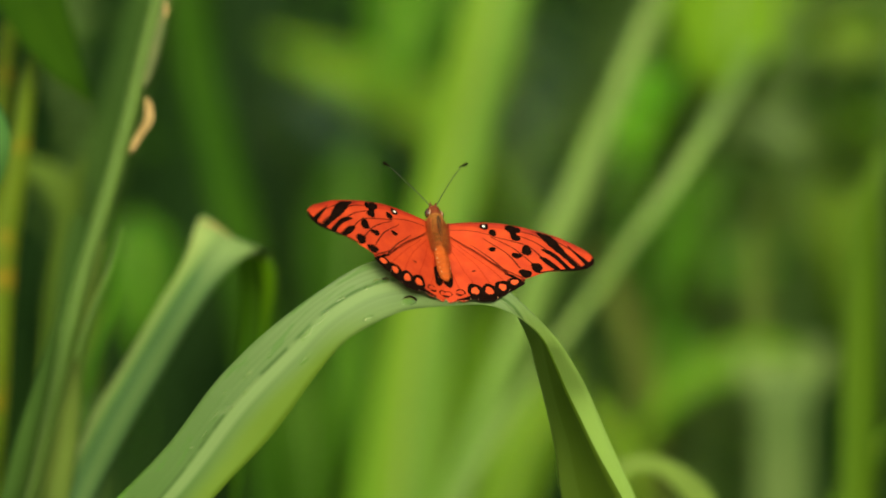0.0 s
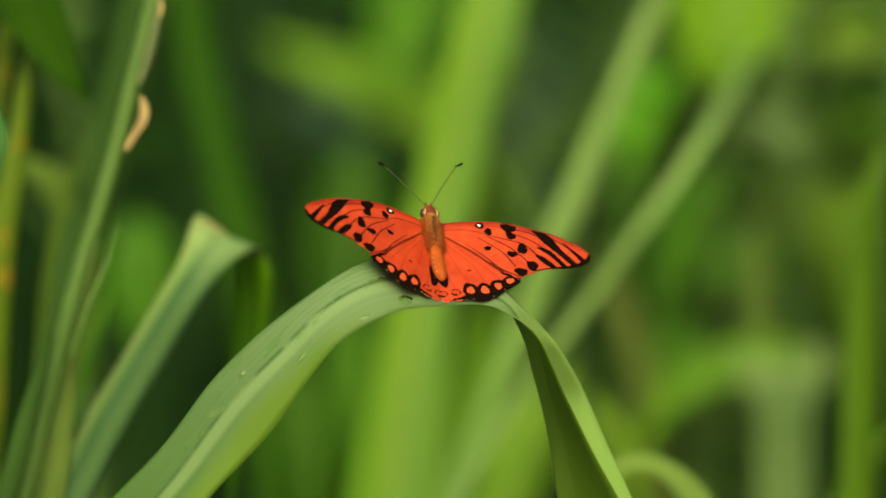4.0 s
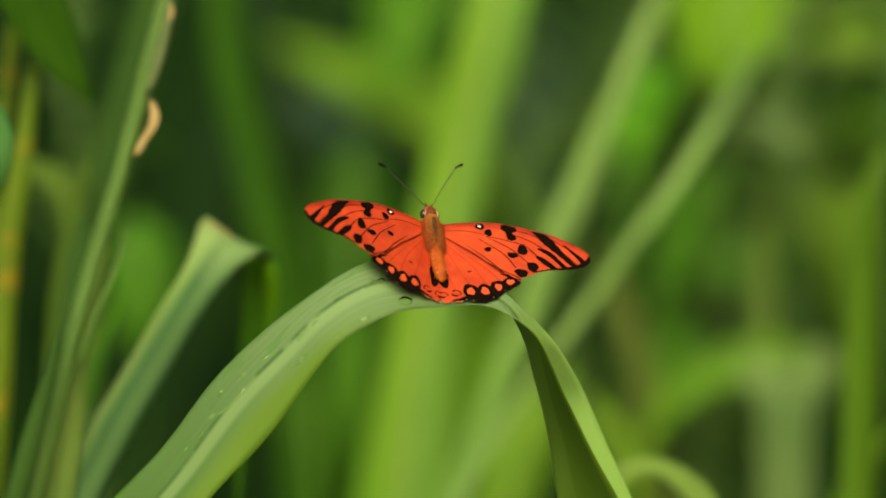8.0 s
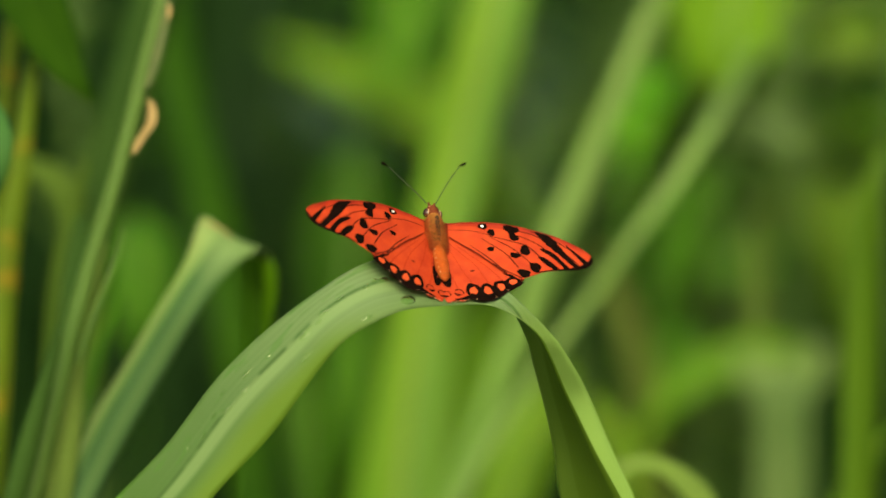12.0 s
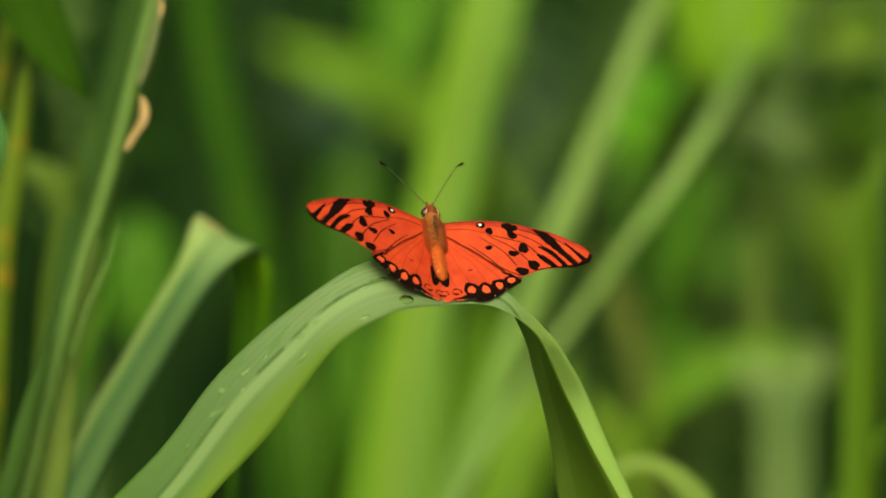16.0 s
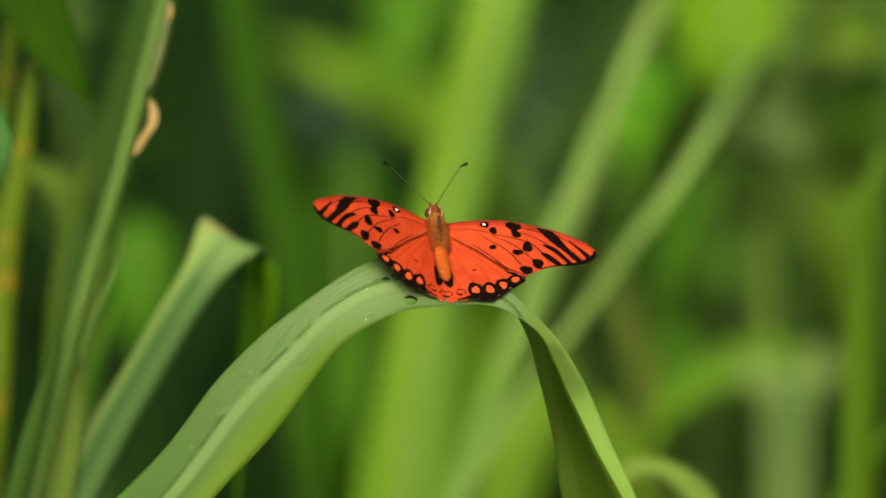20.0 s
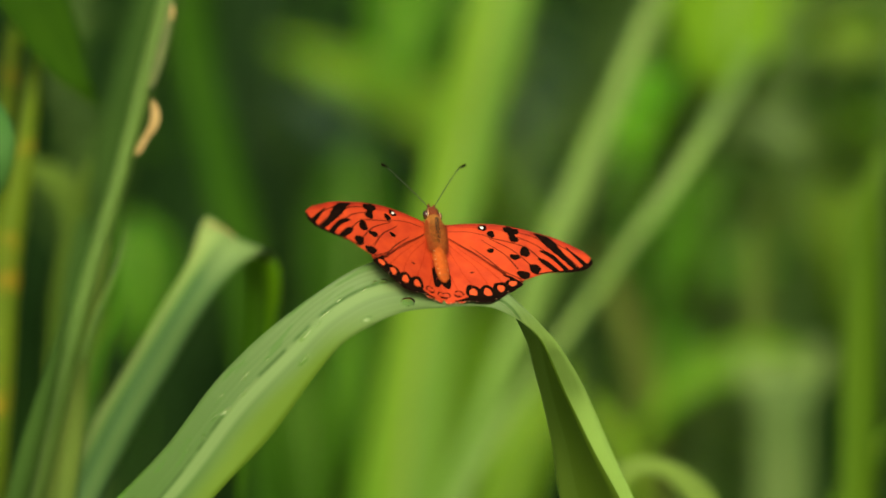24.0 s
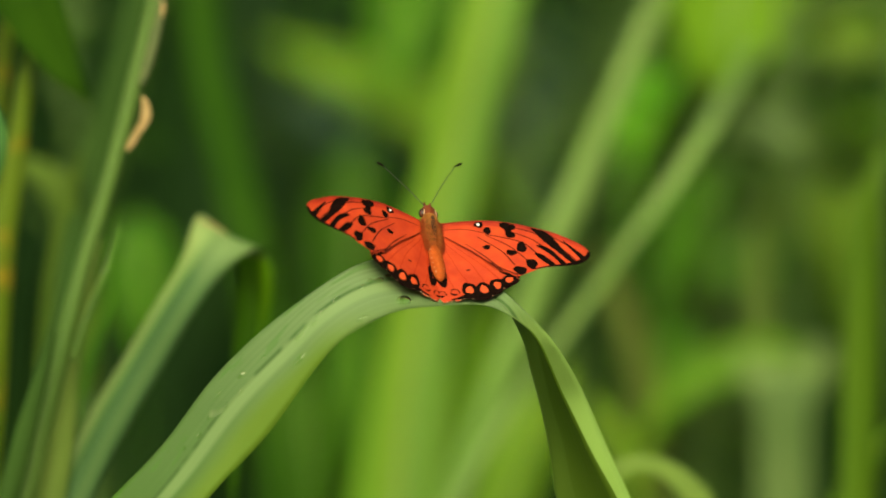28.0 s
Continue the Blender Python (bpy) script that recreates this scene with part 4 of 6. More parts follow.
def rooted(parent, spine, widths, across, mat, label="", **kw):
    """A stem from the plant's foot to the leaf's first point, and the leaf."""
    foot, first = ORIGIN[parent], Vector(spine[0])
    way = (Vector(spine[1]) - first).normalized()
    part("stem", tube([foot, foot.lerp(first, 0.5) + Vector((0, 0, 0.03)), first - way * 0.03, first + way * 0.01], [0.0045, 0.004, max(widths[0] * 0.35, 0.0015), 0.001], 18, 8), STEM_GREEN, parent)
    return leaf(parent, spine, widths, across, mat, label, **kw)


stalk = grass((-0.20, 0.11, 0.0), "upright green grass stalk with a dry tan husk")
part("stem", tube([(-0.20, 0.11, 0.0), (-0.165, 0.115, 0.5), (-0.1209, 0.1000, 0.8521), (-0.1098, 0.1000, 0.8845), (-0.1004, 0.1000, 0.9204), (-0.0942, 0.1000, 0.9442), (-0.0860, 0.1000, 0.9709), (-0.0796, 0.1000, 0.9962), (-0.0737, 0.1000, 1.0200), (-0.0675, 0.1000, 1.0452), (-0.0600, 0.1000, 1.0779)],
     [0.006, 0.0058, 0.0046, 0.0034, 0.0027, 0.0023, 0.0023, 0.0023, 0.0021, 0.0018, 0.001], 90, 14), STEM_GREEN, stalk, "smooth green stalk")
part("dry_husk", ribbon([(-0.0778, 0.0950, 0.9896), (-0.0771, 0.0950, 0.9869), (-0.0774, 0.0950, 0.9833), (-0.0793, 0.0950, 0.9804), (-0.0812, 0.0950, 0.9771), (-0.0821, 0.0950, 0.9753)], [0.0010, 0.0021, 0.0023, 0.0017, 0.0016, 0.0006], [(1, 0.3, 0.1), (1, 0.3, 0.1), (0.95, 0.3, -0.2), (0.8, 0.3, -0.5), (0.8, 0.3, -0.4), (0.8, 0.3, -0.4)], 0.5, 20, 5), HUSK, stalk, "dry tan husk")
part("dry_husk", ribbon([(-0.0729, 0.0960, 1.0106), (-0.0725, 0.0960, 1.0127), (-0.0727, 0.0960, 1.0148)], [0.0006, 0.0013, 0.0009], (1, 0.3, 0.1), 0.4, 10, 5), HUSK, stalk, "dry tan husk")
part("sheath", ribbon([(-0.0785, 0.0970, 0.9923), (-0.0767, 0.0970, 0.9975), (-0.0751, 0.0970, 1.0034), (-0.0737, 0.0970, 1.0093), (-0.0727, 0.0970, 1.0160)], [0.0012, 0.0027, 0.0030, 0.0024, 0.0015], (1, 0.2, 0.1), 0.5, 20, 5), SHEATH, stalk, "papery brown sheath")
leaf(stalk, [(-0.0964, 0.1000, 0.9204), (-0.0942, 0.1000, 0.9279), (-0.0909, 0.1000, 0.9368), (-0.0880, 0.1000, 0.9442), (-0.0849, 0.1100, 0.9561)], [0.0015, 0.002, 0.0018, 0.0012, 0.0004], (1, 0.2, 0), STEM_GREEN, channel=0.4)
leaf(stalk, [(-0.1073, 0.0950, 0.8227), (-0.1029, 0.1150, 0.8664), (-0.1018, 0.1350, 0.8958), (-0.1009, 0.1550, 0.9258), (-0.1003, 0.1850, 0.9486), (-0.0994, 0.2150, 0.9690)], [0.005, 0.007, 0.008, 0.0085, 0.008, 0.002], (1, 0.5, 0), GREYGREEN, "upright narrow leaf", channel=0.3)

leaf(stalk, [(-0.1049, 0.1100, 0.8731), (-0.1019, 0.1100, 0.8881), (-0.0999, 0.1100, 0.9030), (-0.0981, 0.1100, 0.9179), (-0.0960, 0.1100, 0.9306), (-0.0925, 0.1100, 0.9418), (-0.0894, 0.1100, 0.9522)], [0.0075, 0.0078, 0.0075, 0.0063, 0.0045, 0.0024, 0.0006], (1, 0.2, 0), STEM_PALE, "broad olive leaf sheath beside the stalk", channel=0.3)
leaf(stalk, [(-0.1161, 0.0900, 0.8739), (-0.1119, 0.0900, 0.8886), (-0.1084, 0.0900, 0.9019), (-0.1051, 0.0900, 0.9138), (-0.1022, 0.0900, 0.9256), (-0.1001, 0.0900, 0.9360)], [0.0059, 0.0062, 0.0056, 0.0044, 0.0027, 0.0006], (1, 0.2, 0), GREYGREEN, "grey-green sheath at the stalk", channel=0.4)

folded = grass((-0.155, 0.09, 0.0), "grass plant with a sharply folded grey-green leaf")
F_SP = [(-0.1138, 0.1050, 0.8221), (-0.1058, 0.1100, 0.8606), (-0.0982, 0.1150, 0.8836), (-0.0888, 0.1200, 0.9037), (-0.0794, 0.1250, 0.9201), (-0.0710, 0.1270, 0.9343), (-0.0642, 0.1290, 0.9449), (-0.0600, 0.1310, 0.9511), (-0.0572, 0.1350, 0.9539), (-0.0536, 0.1400, 0.9514), (-0.0515, 0.1430, 0.9483)]
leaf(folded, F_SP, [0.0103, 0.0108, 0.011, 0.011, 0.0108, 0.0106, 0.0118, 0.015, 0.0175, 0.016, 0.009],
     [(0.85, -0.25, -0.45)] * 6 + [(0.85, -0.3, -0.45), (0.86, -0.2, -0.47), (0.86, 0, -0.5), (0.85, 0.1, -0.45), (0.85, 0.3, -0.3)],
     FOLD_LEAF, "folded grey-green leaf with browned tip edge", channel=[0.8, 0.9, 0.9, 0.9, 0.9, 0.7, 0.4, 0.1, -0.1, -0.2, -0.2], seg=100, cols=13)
# the shade under the hanging half is put into this dark green
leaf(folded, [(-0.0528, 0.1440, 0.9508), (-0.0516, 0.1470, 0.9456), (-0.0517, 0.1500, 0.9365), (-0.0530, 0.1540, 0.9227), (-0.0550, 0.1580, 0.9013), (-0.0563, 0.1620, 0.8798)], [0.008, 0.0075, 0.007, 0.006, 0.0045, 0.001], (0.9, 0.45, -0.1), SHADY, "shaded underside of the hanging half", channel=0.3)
# added tube for the bright edge, where light shines through the leaf
part("rim", tube([(-0.0488, 0.1440, 0.9492), (-0.0471, 0.1460, 0.9450), (-0.0466, 0.1490, 0.9390), (-0.0474, 0.1520, 0.9315), (-0.0486, 0.1550, 0.9240)], [0.001, 0.002, 0.0019, 0.0012, 0.0003], 30, 8), MIDBRIGHT, folded, "bright edge of the hanging half, light through it in the colour")
part("browned_edge", ribbon([(-0.0646, 0.1325, 0.9574), (-0.0619, 0.1330, 0.9568), (-0.0589, 0.1330, 0.9553), (-0.0565, 0.1340, 0.9535)], [0.0002, 0.0005, 0.0006, 0.0002], (0.1, 0.2, 0.9), 0.2, 12, 5), HUSK, folded, "dry brown crease at the fold")
part("stem", tube([(-0.155, 0.09, 0), (-0.15, 0.09, 0.5), (-0.13, 0.095, 0.7), F_SP[0], F_SP[1]], [0.006, 0.0055, 0.005, 0.004, 0.002], 30, 12), STEM_GREEN, folded)

slim = grass((-0.19, 0.2, 0.0), "slim dull green grass blades beside the stalk")
rooted(slim, [(-0.1205, 0.2000, 0.8241), (-0.1158, 0.2000, 0.8661), (-0.1108, 0.2000, 0.9003), (-0.1068, 0.2000, 0.9253), (-0.1029, 0.2100, 0.9470), (-0.1000, 0.2300, 0.9644)], [0.004, 0.005, 0.0052, 0.005, 0.004, 0.001], (1, 0.4, 0.1), DULL_OLIVE, "slim upright blade", channel=0.3)
leaf(slim, [(-0.1231, 0.2200, 0.8229), (-0.1137, 0.2200, 0.8622), (-0.1055, 0.2200, 0.8905), (-0.0996, 0.2200, 0.9109), (-0.0950, 0.2300, 0.9281), (-0.0918, 0.2400, 0.9406)], [0.003, 0.0045, 0.0045, 0.004, 0.003, 0.0008], (1, 0.3, 0.2), MID, "slim leaning blade", channel=0.3)

leaf(slim, [(-0.1085, 0.2000, 0.8667), (-0.1072, 0.2000, 0.8948), (-0.1061, 0.2000, 0.9181), (-0.1050, 0.2000, 0.9383), (-0.1035, 0.2000, 0.9523), (-0.1015, 0.2000, 0.9648), (-0.0988, 0.2000, 0.9757)], [0.0093, 0.0103, 0.0103, 0.0096, 0.0078, 0.0047, 0.0009], (1, 0.3, 0.1), DULL_OLIVE, "broad dull green blade", channel=0.3)

dim = grass((-0.17, 0.3, 0.0), "grey-green broad grass blade in shade")
rooted(dim, [(-0.1178, 0.3000, 0.7939), (-0.1097, 0.3000, 0.8753), (-0.1032, 0.3000, 0.9404), (-0.0950, 0.3000, 0.9811), (-0.0869, 0.3000, 1.0087), (-0.0788, 0.3000, 1.0413), (-0.0690, 0.3000, 1.0869)], [0.01, 0.014, 0.014, 0.0145, 0.0145, 0.013, 0.002], (1, 0.4, 0.1), GREYGREEN, "broad blade in shade", channel=0.3)

yel = grass((-0.145, 0.12, 0.0), "yellowing grass plant with orange-streaked blades")
rooted(yel, [(-0.1237, 0.1700, 0.8709), (-0.1207, 0.1700, 0.9109), (-0.1193, 0.1700, 0.9385), (-0.1180, 0.1700, 0.9538), (-0.1156, 0.1700, 0.9692), (-0.1137, 0.1700, 0.9830), (-0.1122, 0.1700, 0.9953), (-0.1110, 0.1700, 1.0051)], [0.0055, 0.0061, 0.0068, 0.0071, 0.0061, 0.0052, 0.0043, 0.0009], (1, 0.4, 0), YELLOW, "yellowing blade with orange streaks", channel=0.3)
leaf(yel, [(-0.1270, 0.2000, 0.8792), (-0.1262, 0.2000, 0.9259), (-0.1239, 0.2000, 0.9601), (-0.1217, 0.2000, 0.9850), (-0.1201, 0.2000, 1.0006), (-0.1192, 0.2000, 1.0099), (-0.1183, 0.2000, 1.0169)], [0.0047, 0.0047, 0.0047, 0.0047, 0.0044, 0.0037, 0.0008], (1, 0.4, 0), YELLOW, "yellowing blade with orange streaks", channel=0.3)

arch = grass((-0.2, 0.28, 0.0), "grass plant with a dull arching leaf")
rooted(arch, [(-0.1008, 0.2800, 0.9087), (-0.1019, 0.2800, 0.9313), (-0.1035, 0.2800, 0.9506), (-0.1061, 0.2800, 0.9627), (-0.1113, 0.2800, 0.9703), (-0.1185, 0.2800, 0.9739), (-0.1266, 0.2800, 0.9748)], [0.0058, 0.0087, 0.0103, 0.0103, 0.0090, 0.0071, 0.0019], [(1, 0.3, 0)] * 3 + [(0.9, 0.3, 0.3), (0.6, 0.4, 0.6), (0.2, 0.5, 0.8), (0.1, 0.5, 0.8)], DULL_OLIVE, "dull green arching blade", channel=0.2)

rounded = grass((-0.16, 0.09, 0.0), "plant with a rounded bluish green leaf")
rooted(rounded, [(-0.1263, 0.0900, 0.9383), (-0.1218, 0.0900, 0.9590), (-0.1177, 0.0850, 0.9678), (-0.1162, 0.0850, 0.9782), (-0.1171, 0.0900, 0.9856), (-0.1206, 0.1000, 0.9917)], [0.003, 0.004, 0.0062, 0.0075, 0.005, 0.001], (1, 0.1, 0.1), BLUISH, "rounded bluish leaf", channel=0.2)

hang = grass((-0.22, 0.16, 0.0), "grass plant with a dark drooping leaf tip")
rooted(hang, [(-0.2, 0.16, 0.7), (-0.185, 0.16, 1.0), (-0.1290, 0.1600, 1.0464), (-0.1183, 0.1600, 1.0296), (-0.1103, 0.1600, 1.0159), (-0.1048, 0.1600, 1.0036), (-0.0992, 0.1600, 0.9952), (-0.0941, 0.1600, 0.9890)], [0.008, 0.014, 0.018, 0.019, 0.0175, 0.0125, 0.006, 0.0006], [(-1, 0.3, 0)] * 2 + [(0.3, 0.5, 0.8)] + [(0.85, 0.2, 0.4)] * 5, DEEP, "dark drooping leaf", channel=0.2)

curl = grass((0.1, 0.18, 0.0), "grass plant with a curled-over leaf tip")
rooted(curl, [(0.0477, 0.1700, 0.8687), (0.0465, 0.1700, 0.8795), (0.0474, 0.1700, 0.8875), (0.0524, 0.1700, 0.8909), (0.0591, 0.1700, 0.8909), (0.0653, 0.1700, 0.8872), (0.0703, 0.1700, 0.8814), (0.0728, 0.1700, 0.8718)], [0.0076, 0.0083, 0.0083, 0.0070, 0.0067, 0.0083, 0.0101, 0.0061],
     [(-0.9, 0.4, 0)] * 2 + [(-0.65, 0.6, 0.45), (0, 0.7, 0.7), (0.35, 0.7, 0.6), (0.75, 0.6, 0.35), (0.85, 0.5, 0), (0.85, 0.5, 0)], PALE_DIM, "curled pale green leaf tip", channel=0.2, seg=70)

# ---- blades behind, out of focus ----
def back_blade(base, spine, widths, across, mat, label, **kw):
    g = grass(base, label, "blades behind the butterfly")
    low = Vector(base)
    first = Vector(spine[0])
    knee = low.lerp(first, 0.6) + Vector((0, 0, 0.02))
    part("stem", tube([low, low.lerp(knee, 0.5), knee, knee.lerp(first, 0.15)], [0.0045, 0.004, 0.0035, 0.002], 14, 8), STEM_GREEN, g)
    if isinstance(across, list):
        across = across[1:]
    kw.setdefault("rib", PALE)
    leaf(g, [knee] + spine, [widths[0] * 0.6] + widths, across, mat, **kw)
    return g


bright = back_blade((-0.06, 0.45, 0), [(-0.0138, 0.4500, 0.8652), (-0.0088, 0.4500, 0.9124), (0.0054, 0.4500, 0.9831), (0.0166, 0.4500, 1.0264), (0.0254, 0.4600, 1.0616), (0.0382, 0.5000, 1.1200)], [0.035, 0.0255, 0.0232, 0.023, 0.018, 0.002], (1, 0.3, 0.25), BROAD, "broad bright yellow-green blade", channel=0.1, rib=PALE)
pale = back_blade((0.0, 0.42, 0), [(0.0027, 0.4200, 0.8663), (0.0207, 0.4200, 0.9159), (0.0373, 0.4200, 0.9579), (0.0520, 0.4200, 0.9921), (0.0654, 0.4200, 1.0246), (0.0764, 0.4200, 1.0512), (0.0918, 0.4200, 1.0905)], [0.0137, 0.0144, 0.0137, 0.0116, 0.0096, 0.0072, 0.0010], (1, 0.4, 0.4), PALE_LONG, "pale green upright grass blade", channel=0.35)
thin = back_blade((0.02, 0.36, 0), [(0.0027, 0.3600, 0.8734), (0.0244, 0.3600, 0.9084), (0.0461, 0.3600, 0.9385), (0.0661, 0.3600, 0.9677), (0.0870, 0.4400, 0.9982), (0.1242, 0.8500, 1.0429), (0.1500, 0.9000, 1.0800), (0.1800, 0.9500, 1.1350)], [0.008, 0.0088, 0.009, 0.0085, 0.0085, 0.008, 0.006, 0.001], (1, 0.05, 0.55), PALE, "narrow leaning grass blade", channel=0.35, rib=BRIGHT)
side = back_blade((-0.08, 0.5, 0), [(-0.0538, 0.5000, 0.8936), (-0.0608, 0.5000, 0.9431), (-0.0688, 0.5000, 0.9785), (-0.0768, 0.5000, 1.0121), (-0.0803, 0.5000, 1.0457), (-0.0827, 0.5200, 1.0999)], [0.016, 0.016, 0.016, 0.015, 0.012, 0.002], (1, 0.5, -0.2), SIDE, "green upright blade in shade", channel=0.3)
upper = back_blade((0.02, 0.9, 0), [(0.0200, 0.9000, 0.9750), (0.0120, 0.9000, 0.9880), (0.0010, 0.9000, 0.9975), (-0.0120, 0.9000, 1.0048), (-0.0270, 0.9000, 1.0112), (-0.0427, 0.9000, 1.0169), (-0.0540, 0.9000, 1.0222), (-0.0642, 0.9000, 1.0263)], [0.0103, 0.0164, 0.0205, 0.0215, 0.0208, 0.0131, 0.0066, 0.0012], [(-1, 0.4, 0)] * 3 + [(0.5, 0.5, 0.6), (0.5, 0.4, 0.75), (0.5, 0.4, 0.75), (0.4, 0.4, 0.8), (0.35, 0.4, 0.8), (0.3, 0.4, 0.85), (0.3, 0.4, 0.85)], UPPER, "bright green arching leaf behind", channel=0.15)
back_blade((-0.19, 0.85, 0), [(0.0244, 0.8500, 1.0672), (0.0153, 0.8500, 1.0853), (0.0012, 0.8500, 1.0813), (-0.0089, 0.8500, 1.0591), (-0.0125, 0.8500, 1.0349), (-0.0159, 0.8500, 1.0167), (-0.0190, 0.8500, 1.0006)], [0.006, 0.012, 0.022, 0.03, 0.03, 0.02, 0.002], [(1, 0.3, 0)] * 2 + [(0.8, 0.5, 0.3), (0.3, 0.7, 0.6), (0.8, 0.5, 0.2), (0.9, 0.4, 0.1), (0.9, 0.4, 0.1), (0.9, 0.4, 0.1), (0.9, 0.4, 0.1)], MID, "green leaf tip hanging behind the bright blade", channel=0.2)
edge = back_blade((0.16, 0.3, 0), [(0.1189, 0.3000, 0.8656), (0.1201, 0.3000, 0.8916), (0.1207, 0.3000, 0.9176), (0.1211, 0.3000, 0.9404), (0.1219, 0.3000, 0.9567), (0.1233, 0.3000, 0.9689), (0.1256, 0.3000, 0.9786)], [0.0107, 0.0114, 0.0117, 0.0114, 0.0101, 0.0065, 0.0010], (1, 0.4, 0), EDGE, "olive green upright grass blade", channel=0.25)
bent = back_blade((0.08, 0.6, 0), [(0.0611, 0.5700, 0.8702), (0.0656, 0.5700, 0.8920), (0.0747, 0.5700, 0.9047), (0.0865, 0.5700, 0.9116), (0.0993, 0.5700, 0.9153), (0.1120, 0.5700, 0.9164), (0.1193, 0.5700, 0.9138)], [0.0044, 0.0073, 0.0127, 0.0153, 0.0145, 0.0098, 0.0018], [(0.8, 0.5, 0.3)] * 2 + [(-0.5, 0.4, 0.5), (-0.3, 0.4, 0.8), (-0.1, 0.4, 0.85), (0, 0.4, 0.85), (0.1, 0.4, 0.8), (0.3, 0.6, 0.6), (0.3, 0.6, 0.6)], MIDBRIGHT, "pale green bent-over grass leaf", channel=0.12)
back_blade((0.055, 0.45, 0), [(0.0617, 0.4700, 0.8708), (0.0575, 0.4700, 0.8838), (0.0535, 0.4700, 0.8925), (0.0495, 0.4700, 0.8995), (0.0460, 0.4700, 0.9055)], [0.0035, 0.0087, 0.0108, 0.0080, 0.0014], (0.8, 0.3, 0.3), OLIVE_LEAF, "short green blade behind", channel=0.2)
# one leaf's lit flap and dimmer hanging half, the light put into two colours
leaf(bent, [(0.1023, 0.6000, 0.9204), (0.1090, 0.5850, 0.9191), (0.1087, 0.5600, 0.9140), (0.1080, 0.5450, 0.9088), (0.1078, 0.5400, 0.9026)], [0.0107, 0.0268, 0.0295, 0.0277, 0.0188], [(0.9, 0.2, 0.1)] + [(1, 0.1, 0)] * 4, PLATE_LIT, "pale bent-over flap of the leaf, light in its colour", channel=0.1)
leaf(bent, [(0.1079, 0.5340, 0.9100), (0.1077, 0.5320, 0.9033), (0.1071, 0.5320, 0.8908), (0.1067, 0.5320, 0.8764), (0.1064, 0.5320, 0.8566)], [0.0202, 0.0195, 0.0176, 0.0162, 0.0144], (1, 0.1, 0), PLATE_SHADED, "hanging half of the bent leaf, shade in its colour", channel=0.1)
rstem = back_blade((0.13, 0.6, 0), [(0.1037, 0.5800, 0.8662), (0.1029, 0.5800, 0.9137), (0.1024, 0.5800, 0.9283), (0.1018, 0.5800, 0.9429), (0.1011, 0.5800, 0.9538), (0.1007, 0.5800, 0.9611)], [0.0062, 0.0066, 0.0069, 0.0066, 0.0047, 0.0011], (1, 0.3, 0), STEM_PALE, "slim upright green grass stem", channel=0.3)
brown = back_blade((0.07, 0.6, 0), [(0.0668, 0.5800, 0.8662), (0.0672, 0.5800, 0.8918), (0.0650, 0.5800, 0.9100), (0.0604, 0.5800, 0.9265), (0.0549, 0.5800, 0.9392), (0.0495, 0.5800, 0.9502)], [0.0095, 0.0099, 0.0102, 0.0095, 0.0073, 0.0018], (1, 0.3, 0), OLIVE, "brownish withered upright grass stem", channel=0.3)
back_blade((0.45, 0.55, 0), [(0.1950, 0.6500, 0.9764), (0.1755, 0.6500, 1.0739), (0.1375, 0.6200, 1.1096), (0.0975, 0.5500, 1.0512), (0.0950, 0.5500, 1.0386), (0.0932, 0.5500, 1.0277), (0.0916, 0.5500, 1.0169), (0.0902, 0.5500, 1.0079), (0.0890, 0.5500, 1.0010), (0.0880, 0.5500, 0.9945)], [0.006, 0.014, 0.03, 0.0485, 0.0485, 0.0440, 0.0355, 0.0245, 0.0130, 0.0014], [(1, 0.3, 0)] * 2 + [(0.9, 0.4, 0.2), (0.9, 0.4, 0.3), (1, 0.2, 0.1)] + [(1, 0.1, 0)] * 7, UPPER, "bright leaf tip hanging down", channel=0.12)
# two dim leaves added to stand for bluish dark gaps behind
back_blade((0.045, 0.95, 0), [(0.0315, 0.9500, 0.9544), (0.0336, 0.9500, 0.9794), (0.0351, 0.9500, 0.9961), (0.0367, 0.9500, 1.0107), (0.0399, 0.9500, 1.0232), (0.0430, 0.9500, 1.0337)], [0.0063, 0.0146, 0.0198, 0.0219, 0.0188, 0.0031], (1, 0.3, 0), BLUE_DIM, "dim bluish leaf added for a dark gap", channel=0.2)
back_blade((-0.03, 1.0, 0), [(-0.0136, 1.0000, 0.9545), (-0.0168, 1.0000, 0.9736), (-0.0221, 1.0000, 0.9852), (-0.0327, 1.0000, 0.9937), (-0.0454, 1.0000, 1.0022), (-0.0581, 1.0000, 1.0096)], [0.0064, 0.0127, 0.0170, 0.0180, 0.0149, 0.0025], [(1, 0.3, 0)] * 3 + [(0.6, 0.4, 0.6), (0.5, 0.4, 0.75), (0.5, 0.4, 0.75), (0.5, 0.4, 0.75), (0.5, 0.4, 0.75)], BLUE_DIM, "dim bluish leaf added for a dark gap", channel=0.2)
back_blade((0.1, 0.6, 0), [(0.0710, 0.6000, 0.9281), (0.0738, 0.6000, 0.9465), (0.0784, 0.6000, 0.9575), (0.0848, 0.6000, 0.9667), (0.0931, 0.6000, 0.9750)], [0.0037, 0.0092, 0.0166, 0.0156, 0.0018], (0.8, 0.2, -0.4), MID, "green leaf leaning in the thicket", channel=0.15)
